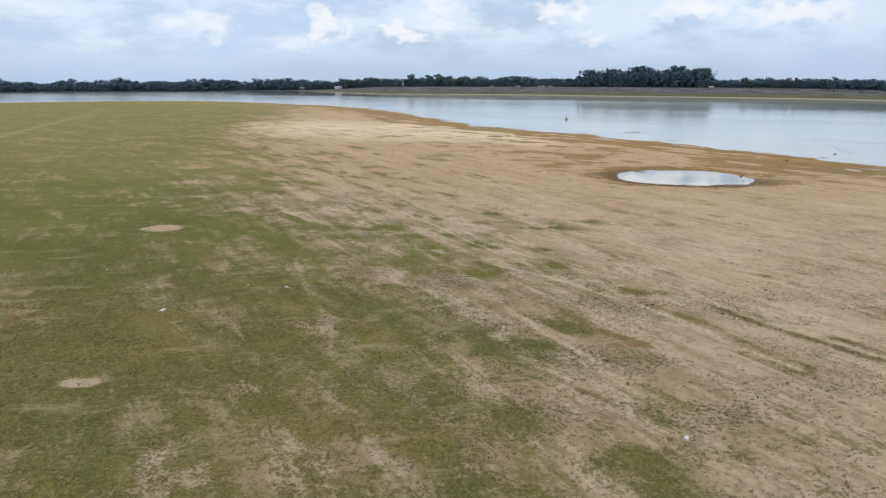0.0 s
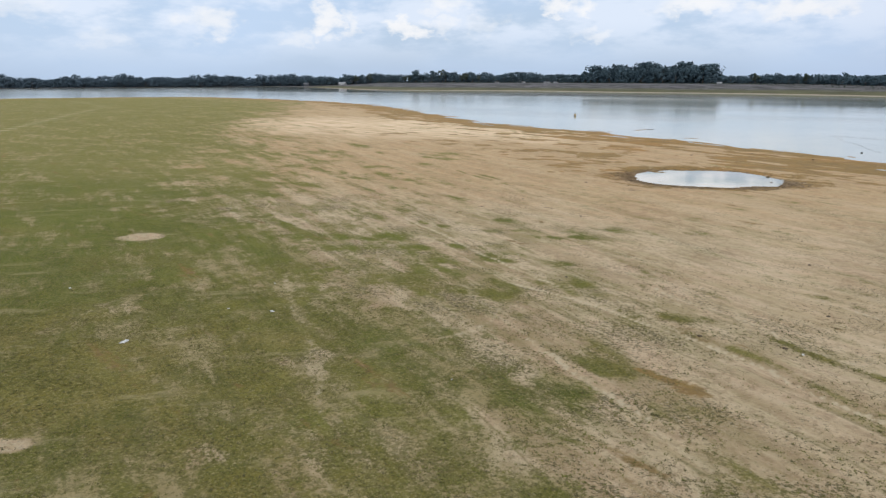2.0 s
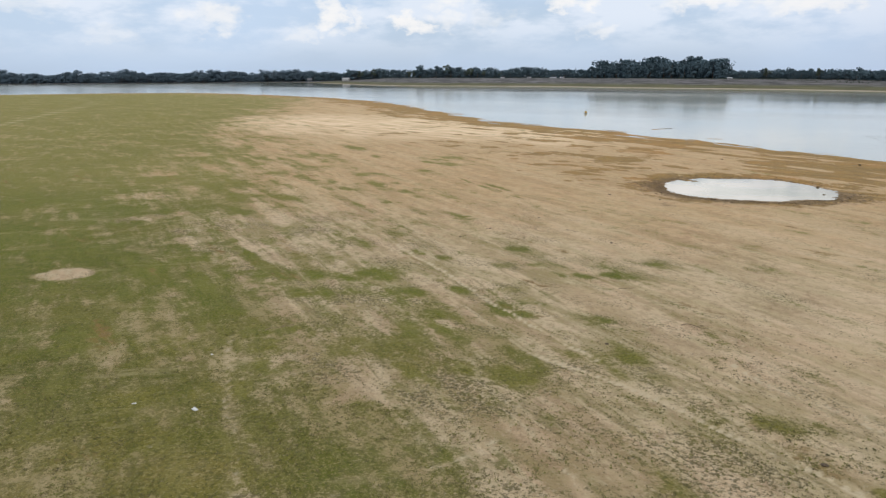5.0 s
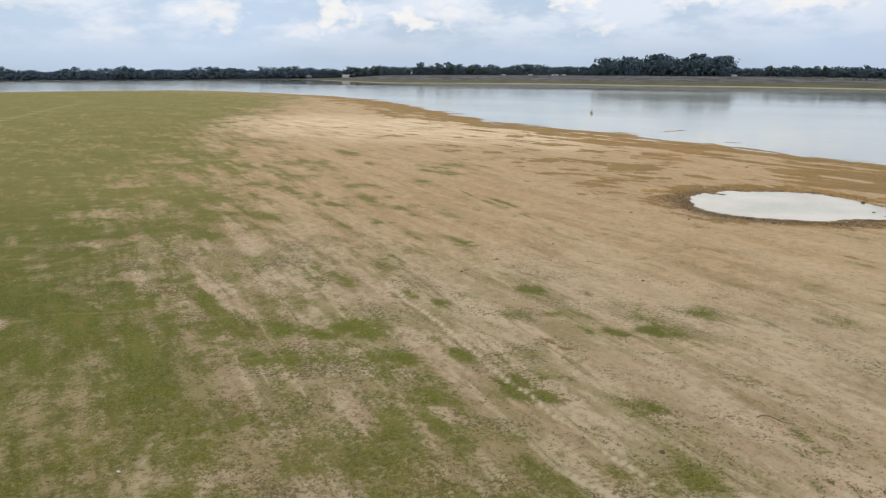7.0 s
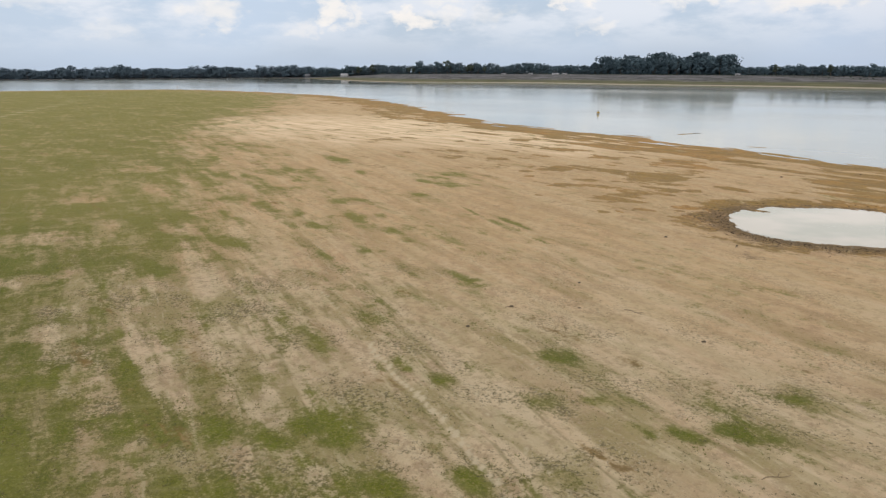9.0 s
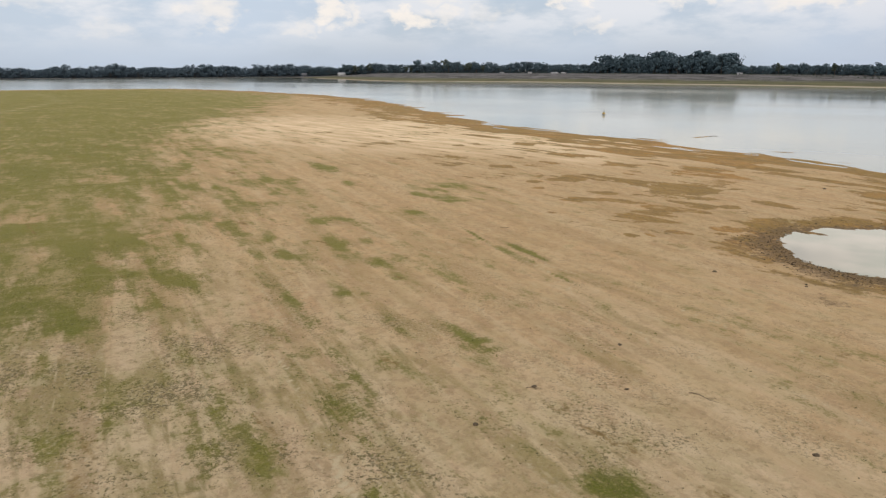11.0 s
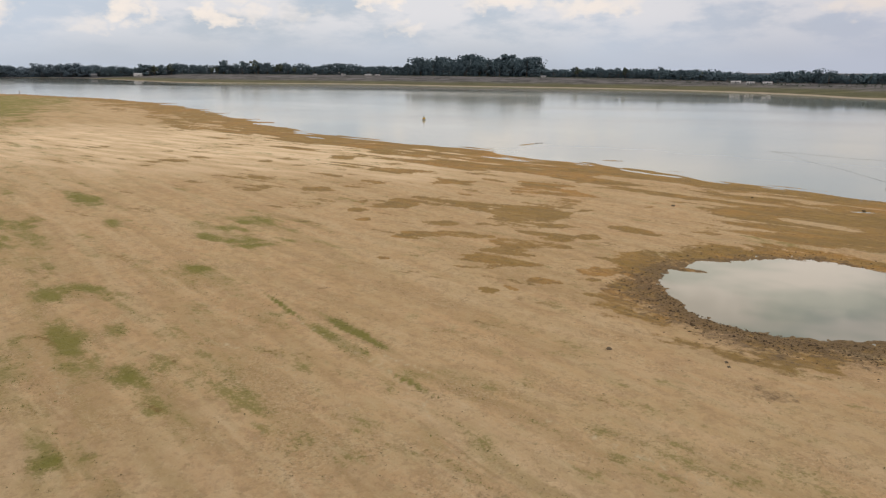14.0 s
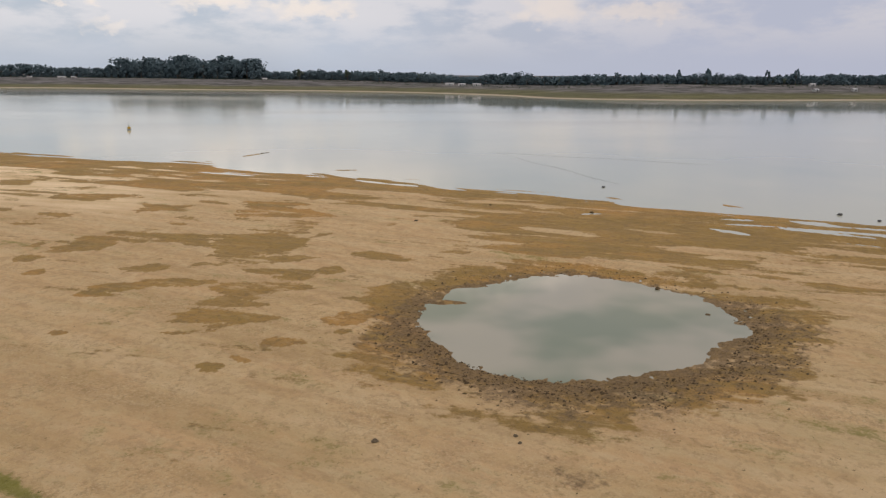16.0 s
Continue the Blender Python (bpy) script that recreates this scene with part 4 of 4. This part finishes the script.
# the wood behind, and scrub at its foot
def woods(name, label, count, s_lo, s_hi, back, top, card, mat, seed, category="woods"):
    rng = np.random.default_rng(seed)
    s = rng.uniform(s_lo, s_hi, count)
    x, y = along(s, rng.uniform(*back, count))
    z = terrain(x, y)[0]
    roll = (.6 + .6 * value(s * .04, s * 0 + .3, 9)) * (.85 + .85 * np.clip((np.hypot(x, y) - 750) / 700, 0, 1) * (top > 5))
    roll = roll * np.where((s > CLUMP[1]) & (top > 5) & (top < 15), .8, 1)
    h = top * roll * rng.uniform(0, 1, count)
    c = np.stack([x, y, z + h], 1)
    v, f = cards(rng, c, np.full((count, 3), card), count, card)
    # one clump for each place
    keep = rng.permutation(count)
    ob = new(name, add_mesh(name, v, f, mat))
    return tagged(ob, label, category, kind="stuff")


S0, S1 = bearing(-37, (1, 2))[1], bearing(69, (3.7, 95))[1]
S_POINT = float(np.interp(-430, FRONT[:, 0], ARC))
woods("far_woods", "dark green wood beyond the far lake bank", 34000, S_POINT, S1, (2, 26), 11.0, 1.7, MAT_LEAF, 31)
# leaf colour carries the haze of the distance
woods("distant_woods", "wood along the distant shore, tinted blue for haze", 26000, S0, S_POINT, (-4, 24), 13.0, 2.1, MAT_LEAF_HAZE, 34)
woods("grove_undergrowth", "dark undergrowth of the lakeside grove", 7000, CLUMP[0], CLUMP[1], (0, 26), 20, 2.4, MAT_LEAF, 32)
woods("bank_scrub", "low green scrub along the top of the bank", 3500, bearing(-8, (1, 2))[1], S1, (-40, -2), 1.0, .7, MAT_LEAF_PALE, 33, "scrub")


def scatter_lumps(name, xy, sizes, mat, label, category, seed, flat=.6, sink=.25):
    """Many small clods in one mesh: squashed, jittered octahedra with cut tips."""
    rng = np.random.default_rng(seed)
    base = np.array([(1, 0, 0), (.4, .95, 0), (-.75, .7, 0), (-1, -.2, 0), (-.3, -1, 0), (.75, -.65, 0), (.35, .2, .9), (-.4, .25, 1), (0, -.4, .85)])
    tri = [(0, 1, 6), (1, 7, 6), (1, 2, 7), (2, 3, 7), (3, 8, 7), (3, 4, 8), (4, 5, 8), (5, 6, 8), (5, 0, 6), (6, 7, 8)]
    n = len(xy)
    z = terrain(xy[:, 0], xy[:, 1])[0]
    t = rng.uniform(0, 6.28, n)
    c, s = np.cos(t)[:, None], np.sin(t)[:, None]
    b = base[None] * (1 + rng.uniform(-.3, .3, (n, 9, 3)))
    v = np.stack([(b[..., 0] * c - b[..., 1] * s), (b[..., 0] * s + b[..., 1] * c) * rng.uniform(.6, 1, (n, 1)), b[..., 2] * flat - sink], -1) * sizes[:, None, None]
    v = v + np.stack([xy[:, 0], xy[:, 1], z], -1)[:, None]
    f = np.concatenate([np.arange(n)[:, None] * 9 + np.array(q) for q in tri])
    return tagged(new(name, add_mesh(name, v.reshape(-1, 3), f, mat)), label, category, kind="stuff")


rng = np.random.default_rng(41)
s = rng.uniform(bearing(0, (1, 2))[1], S1, 2600)
sx, sy = along(s, rng.normal(-42, 16, 2600))
scatter_lumps("bank_stones", np.stack([sx, sy], 1), rng.uniform(.2, .55, 2600), MAT_STONE, "grey stones strewn along the upper far bank", "stones", 42)

# trampled clods round the pond
n = 8000
a, q = rng.uniform(0, 6.283, n), 1.02 + np.abs(rng.normal(0, .22, n))
cx, cy = 39.5 + 11.3 * q * np.cos(a), 131 + 11.3 * q * np.sin(a)
keep = rng.random(n) < (.12 + .88 * step((131 - cy) - .5 * (cx - 40.2), -5, 6)) * step(q, 1.75, 1.15)
keep &= pond_rho(cx, cy) > .99
cx, cy = cx[keep], cy[keep]
scatter_lumps("mud_clods", np.stack([cx, cy], 1), .03 + .13 * rng.random(len(cx)) ** 4, MAT_CLOD, "dark trampled clods of mud round the watering hole", "mud", 43)


# grass and weeds
def tufts(name, label, xy, size, mat, seed, blades=6, stand=.8):
    rng = np.random.default_rng(seed)
    n = len(xy)
    z = terrain(xy[:, 0], xy[:, 1])[0]
    t = rng.uniform(0, 6.283, (n, blades)) 
    r = size[:, None] * rng.uniform(.4, 1.0, (n, blades))
    w = size[:, None] * rng.uniform(.16, .32, (n, blades))
    up = size[:, None] * stand * rng.uniform(.3, 1, (n, blades))
    c, s = np.cos(t), np.sin(t)
    root_x, root_y = xy[:, :1] + .15 * r * c, xy[:, 1:] + .15 * r * s
    zb = z[:, None] + 0 * t
    v = np.stack([np.stack([root_x - s * w, root_y + c * w, zb - .01], -1), np.stack([root_x + s * w, root_y - c * w, zb - .01], -1),
                  np.stack([root_x + c * r, root_y + s * r, zb + up], -1)], 2)
    f = np.arange(n * blades * 3).reshape(-1, 3)
    return tagged(new(name, add_mesh(name, v.reshape(-1, 3), f, mat)), label, "grass", kind="stuff")


def seedbed(count, x0, x1, y0, y1, seed):
    rng = np.random.default_rng(seed)
    xy = np.stack([rng.uniform(x0, x1, count), rng.uniform(y0, y1, count)], 1)
    xy = xy[rng.random(count) < np.clip(150 / np.maximum(xy[:, 1], 1) * .62, .35, 1)] if y0 < 100 else xy
    _, cov = terrain(xy[:, 0], xy[:, 1])
    drift = fbm(xy[:, 0] * .55, xy[:, 1] * .55, seed, 3)
    return xy, cov, drift, rng


xy, cov, drift, rng = seedbed(330000, -42, 46, 18, 150, 51)
free = (cov["mud"] < .25) & (cov["wet"] < .35) & (cov["track"] < .4)
green = free & (rng.random(len(xy)) < np.clip(cov["grass"] * 1.2 - .12, 0, .45) * step(drift, .3, .6))
tufts("grass", "short green cropped grass in uneven tufts", xy[green], .05 + .12 * rng.random(green.sum()) ** 1.5, MAT_BLADE, 52, 4, .5)
dry = free & ~green & (rng.random(len(xy)) < (1 - .75 * cov["north"]) * (.1 + .8 * np.clip(cov["grass"], 0, .4)) * step(drift, .42, .62))
tufts("dry_weeds", "small dry brown weeds dotted over the sand", xy[dry], .05 + .10 * rng.random(dry.sum()) ** 1.8, MAT_STRAW, 53, 5, .35)
# thicker south of the trails, for finer detail close to the camera
xy, cov, drift, rng = seedbed(240000, -34, 36, 18, 72, 57)
thin = 1 - cov["lush"]
green = (cov["track"] < .4) & (rng.random(len(xy)) < thin * np.clip(cov["grass"] * 1.1, 0, .6) * step(drift, .36, .56))
tufts("south_grass", "small dark green grass clumps on the near flat", xy[green], .05 + .13 * rng.random(green.sum()) ** 1.6, MAT_BLADE, 58, 4, .45)
dry = (cov["track"] < .4) & ~green & (rng.random(len(xy)) < thin * .25 * step(drift, .44, .58))
tufts("south_weeds", "dry olive weeds dotted over the near sand", xy[dry], .05 + .12 * rng.random(dry.sum()) ** 1.7, MAT_STRAW, 59, 5, .4)
xy, cov, drift, rng = seedbed(40000, -110, 60, 150, 300, 54)
green = (cov["wet"] < .3) & (rng.random(len(xy)) < np.clip(cov["grass"] * 1.3 - .35, 0, .7) * step(drift, .4, .6))
tufts("distant_grass", "green grass tufts on the far part of the flat", xy[green], rng.uniform(.15, .32, green.sum()), MAT_BLADE, 55, 4, .3)


# buoy
def make_buoy(x, y):
    root = thing("buoy", x, y, LAKE_Z, "weathered yellow navigation buoy afloat on the lake", "buoy")
    bm = bmesh.new()
    prof = [(.0, -.4), (.95, -.4), (1.1, -.25), (1.1, .35), (.95, .55), (.5, .62), (0, .62)]
    rings = [[bm.verts.new((r * math.cos(t), r * math.sin(t), z)) for t in np.linspace(0, 2 * math.pi, 20, endpoint=False)] for r, z in prof[1:-1]]
    for r, q in zip(rings, rings[1:]):
        for i in range(20):
            bm.faces.new((r[i], r[(i + 1) % 20], q[(i + 1) % 20], q[i]))
    bm.faces.new(rings[0][::-1])
    bm.faces.new(rings[-1])
    part("float_body", bm, MAT_STEEL, root, "dark waterline drum")
    bm = bmesh.new()
    box(bm, -.75, -.75, .6, .75, .75, 1.75)
    bmesh.ops.bevel(bm, geom=bm.edges[:], offset=.12, segments=2, affect="EDGES")
    part("housing", bm, MAT_YELLOW, root, "faded yellow housing")
    for i in range(4):
        t = math.pi / 4 + i * math.pi / 2
        part("strut", tube(bmesh.new(), [(.7 * math.cos(t), .7 * math.sin(t), 1.7), (.12 * math.cos(t), .12 * math.sin(t), 2.9)], [.05, .04]), MAT_STEEL, root)
    part("mast", tube(bmesh.new(), [(0, 0, 1.7), (0, 0, 4.0)], [.06, .04], 8), MAT_STEEL, root)
    bm = bmesh.new()
    tube(bm, [(0, 0, 3.9), (0, 0, 3.95), (0, 0, 4.3), (0, 0, 4.36)], [.1, .16, .16, .06], 10)
    part("lantern", bm, MAT_DARK, root, "dark lantern")
    return root


make_buoy(44.9, 340.7).scale = (.62, .62, .52)


# houses and sheds of the far bank
def make_house(x, y, w, d, h, roof_h, roof_mat, label, turn, windows=3, category="house", wall_mat=None):
    z = ground_z(x, y)
    root = thing("house" if category == "house" else "shed", x, y, z - .3, label, category, "", turn)
    bm = bmesh.new()
    box(bm, -w / 2, -d / 2, 0, w / 2, d / 2, h)
    bmesh.ops.bevel(bm, geom=bm.edges[:], offset=.04, segments=1, affect="EDGES")
    part("wall", bm, wall_mat or MAT_WALL, root)
    bm = bmesh.new()
    o, t = .5, .18
    pr = [(-d / 2 - o, h - .05), (0, h + roof_h), (d / 2 + o, h - .05), (d / 2 + o, h - .05 + t), (0, h + roof_h + t), (-d / 2 - o, h - .05 + t)]
    a = [bm.verts.new((-w / 2 - o, p[0], p[1])) for p in pr]
    b = [bm.verts.new((w / 2 + o, p[0], p[1])) for p in pr]
    for i in range(6):
        bm.faces.new((a[i], a[(i + 1) % 6], b[(i + 1) % 6], b[i]))
    for r in (a, b):
        bm.faces.new((r[0], r[1], r[4], r[5]))
        bm.faces.new((r[1], r[2], r[3], r[4]))
    bmesh.ops.recalc_face_normals(bm, faces=bm.faces[:])
    part("roof", bm, roof_mat, root)
    bm = bmesh.new()
    box(bm, -.5, -d / 2 - .06, .1, .5, -d / 2 + .02, 2.1)
    part("door", bm, MAT_DARK, root)
    for i in range(windows):
        c = -w / 2 + w * (i + .5) / windows
        if abs(c) < 1.2:
            c += 1.8
        bm = bmesh.new()
        box(bm, c - .6, -d / 2 - .05, 1.1, c + .6, -d / 2 + .02, min(2.3, h - .3))
        part("window", bm, MAT_DARK, root)


LATE = (0, 87.2)
(hx, hy), _ = bearing(-14.0, (-1, 51), 16)
make_house(hx, hy, 12, 9, 4.5, 3.5, MAT_GREY, "grey weathered boathouse on the far lake point", 10, 3, "house", MAT_GREY)
(hx, hy), _ = bearing(-11.1, (-1, 51), 12)
make_house(hx, hy, 17, 9, 4.5, 2.0, MAT_ROOF, "long white two storey building beyond the lake", -8, 5)
for az, off, w, label in ((33.9, 20, 11, "low white shed with a pale sheet roof"), (34.9, 19, 9, "low white shed with a pale sheet roof"),
                          (36.1, 20, 10, "white open shed on top of the bank"), (5.7, 24, 15, "long low white shed before the trees"),
                          (6.4, 22, 9, "small white shed before the trees"), (1.5, 25, 9, "small white hut before the trees"),
                          (3.7, 25, 8, "small white hut before the trees"), (19.6, 16, 7, "white hut beside the tall grove"), (60.4, 14, 6, "small white hut under the trees"), (60.6, 75, 4, "tiny white shelter on the grassy bank"), (63.0, 75, 4, "tiny white shelter on the grassy bank")):
    (hx, hy), _ = bearing(az, LATE, off)
    make_house(hx, hy, w * .8, 5.0, 1.7, .7, MAT_ROOF, label, rng.uniform(-12, 12) - 35, 2, "shed")


# fishing net line and its floats
def make_net(ends, label):
    root = thing("net_line", ends[0][0], ends[0][1], LAKE_Z, label, "fishing net", "net lines")
    a, b = Vector((0, 0, .03)), Vector((ends[1][0] - ends[0][0], ends[1][1] - ends[0][1], .03))
    pts = [a.lerp(b, i / 14) + Vector((math.sin(i * .9) * .5, math.cos(i * .7) * .4, .015 * math.sin(i))) for i in range(15)]
    part("rope", tube(bmesh.new(), pts, [.011] * 15, 5), MAT_ROPE, root)
    for p in pts:
        bm = bmesh.new()
        bmesh.ops.create_uvsphere(bm, u_segments=8, v_segments=5, radius=.04)
        bmesh.ops.translate(bm, verts=bm.verts[:], vec=p + Vector((0, 0, .05)))
        part("cork_float", bm, MAT_ROPE, root)


make_net(((105, 225), (93.3, 177)), "dark rope of a fishing net with cork floats")
make_net(((105, 225), (129, 185.5)), "dark rope of a fishing net with cork floats")


def make_log(name, x, y, z, length, radius, turn, label, category, mat=None, bend=.12, fork=True):
    root = thing(name, x, y, z, label, category, "", turn)
    pts = [(length * (i / 7 - .5), bend * length * math.sin(i * .8), radius * (.8 + .35 * math.sin(i * 1.3))) for i in range(8)]
    part("stem", tube(bmesh.new(), pts, [radius * (1 - .09 * i) for i in range(8)], 7), mat or MAT_WOOD, root)
    if fork:
        p = pts[4]
        part("twig", tube(bmesh.new(), [p, (p[0] + .18 * length, p[1] + .14 * length, p[2] + radius * .8), (p[0] + .3 * length, p[1] + .17 * length, p[2] + radius * .4)],
                          [radius * .5, radius * .4, radius * .15], 5), mat or MAT_WOOD, root)


make_log("log", 58.6, 252.3, LAKE_Z - .06, 2.6, .10, 25, "dark waterlogged log on a mud bar", "log", MAT_DUNG, .05)
make_log("stick", -13.0, 67.9, ground_z(-13, 67.9), 2.0, .03, 35, "long dry stick on the grass", "stick", None, .03)
make_log("branch", 14.3, 69.4, ground_z(14.3, 69.4), 1.7, .035, -10, "bent dry branch on the sand", "branch", None, .2)
for x, y, l, t in ((9.8, 98.5, 1.6, -40), (11.4, 77.7, 1.4, 20), (.8, 138.5, 1.1, 15), (1.0, 99.1, .7, 5)):
    make_log("stick", x, y, ground_z(x, y), l, .03, t, "short dry stick on bare sand", "stick", None, .08)


def make_clod(name, x, y, size, mat, label, category, seed, flat=.5, group=""):
    rng = random.Random(seed)
    bm = bmesh.new()
    lump(bm, (0, 0, size * flat * .35), (size, size * .8, size * flat), rng, .3)
    if name == "dung_pat":
        lump(bm, (size * .3, size * .2, size * flat * .8), (size * .6, size * .6, size * flat * .6), rng, .3, 1)
    me = bpy.data.meshes.new(name)
    bm.to_mesh(me)
    bm.free()
    me.materials.append(mat)
    ob = new(name, me)
    ob.matrix_basis = pose(x, y, ground_z(x, y), 0, 0, rng.uniform(0, 360))
    return tagged(ob, label, category, group)


for i, (x, y, s) in enumerate(((17.9, 122.4, .26), (14.9, 52.6, .22), (19.4, 50.6, .22), (24.0, 119.1, .2), (23.7, 118.4, .17), (6.8, 105.5, .2), (1.1, 99.3, .2),
                               (6.0, 99.3, .18), (47.7, 167.4, .4), (25, 57, .2), (8, 66, .2), (-2, 95, .2), (13, 93, .2), (30, 71, .22))):
    make_clod("dung_pat", x, y, s * .75, MAT_DUNG, "dark dried dung heap on the bare sand", "dung", i, .36, "dung heaps")
for i, (x, y, s) in enumerate(((88.4, 175.1, .28), (97.9, 141.7, .32), (98.0, 136.8, .25))):
    ob = make_clod("net_float", x, y, s, MAT_DARK, "dark net float on the shallow water", "float", 60 + i, .6, "net floats")
    ob.location.z = LAKE_Z + .02
for i, (x, y, s) in enumerate(((70.8, 160.3, .3), (62.4, 171.6, .22), (50.6, 132.5, .25), (48.6, 126.0, .22))):
    make_clod("stone", x, y, s, MAT_CLOD, "dark stone on the damp shore", "stone", 80 + i, .6, "shore stones")


def make_sack(x, y, size, seed, label):
    """A crumpled plastic sack lying flat."""
    rng = random.Random(seed)
    bm = bmesh.new()
    bmesh.ops.create_grid(bm, x_segments=10, y_segments=7, size=1)
    off = Vector((rng.random() * 20, rng.random() * 20, 0))
    for v in bm.verts:
        e = max(abs(v.co.x), abs(v.co.y))
        k = noise.noise(v.co * 1.3 + off)
        v.co = Vector((v.co.x * size * (1 + .35 * k), v.co.y * size * .55 * (1 + .4 * noise.noise(v.co * 1.1 - off)),
                       size * (.22 * (1 - e ** 3) + .16 * abs(noise.noise(v.co * 3 + off)))))
    low = min(v.co.z for v in bm.verts)
    bmesh.ops.solidify(bm, geom=bm.faces[:], thickness=.01)
    me = bpy.data.meshes.new("plastic_sack")
    bm.to_mesh(me)
    bm.free()
    me.materials.append(MAT_WHITE)
    for p in me.polygons:
        p.use_smooth = True
    ob = new("plastic_sack", me)
    ob.matrix_basis = pose(x, y, ground_z(x, y) + .01, 0, 0, rng.uniform(0, 180))
    tagged(ob, label, "litter", "scattered litter")


for i, (x, y, s) in enumerate(((-21.45, 49.9, .3), (-13.9, 56.2, .2), (-17.2, 56.6, .11), (20.05, 49.65, .12), (11.5, 32.2, .2), (-15.7, 63.1, .1), (-.7, 45.2, .06), (-31.5, 61, .14), (-27, 32, .1))):
    make_sack(x, y, s, i, "crumpled white plastic sack lying on the grass" if s > .15 else "scrap of white plastic on the ground")


# marker posts on the far edge of the flat
def make_post(x, y, h):
    z = ground_z(x, y)
    root = thing("marker_post", x, y, z, "weathered wooden marker post at the water's edge", "post", "marker posts")
    part("shaft", tube(bmesh.new(), [(0, 0, -.4), (0, 0, h * .6), (.05, 0, h)], [.28, .25, .2], 8), MAT_WOOD, root)
    bm = bmesh.new()
    box(bm, -.55, -.1, h * .62, .55, .1, h * .9)
    bmesh.ops.bevel(bm, geom=bm.edges[:], offset=.03, segments=1, affect="EDGES")
    part("board", bm, MAT_ROOF, root, "pale board")


make_post(-293, 716, 3.4)
make_post(-199, 658, 2.2)
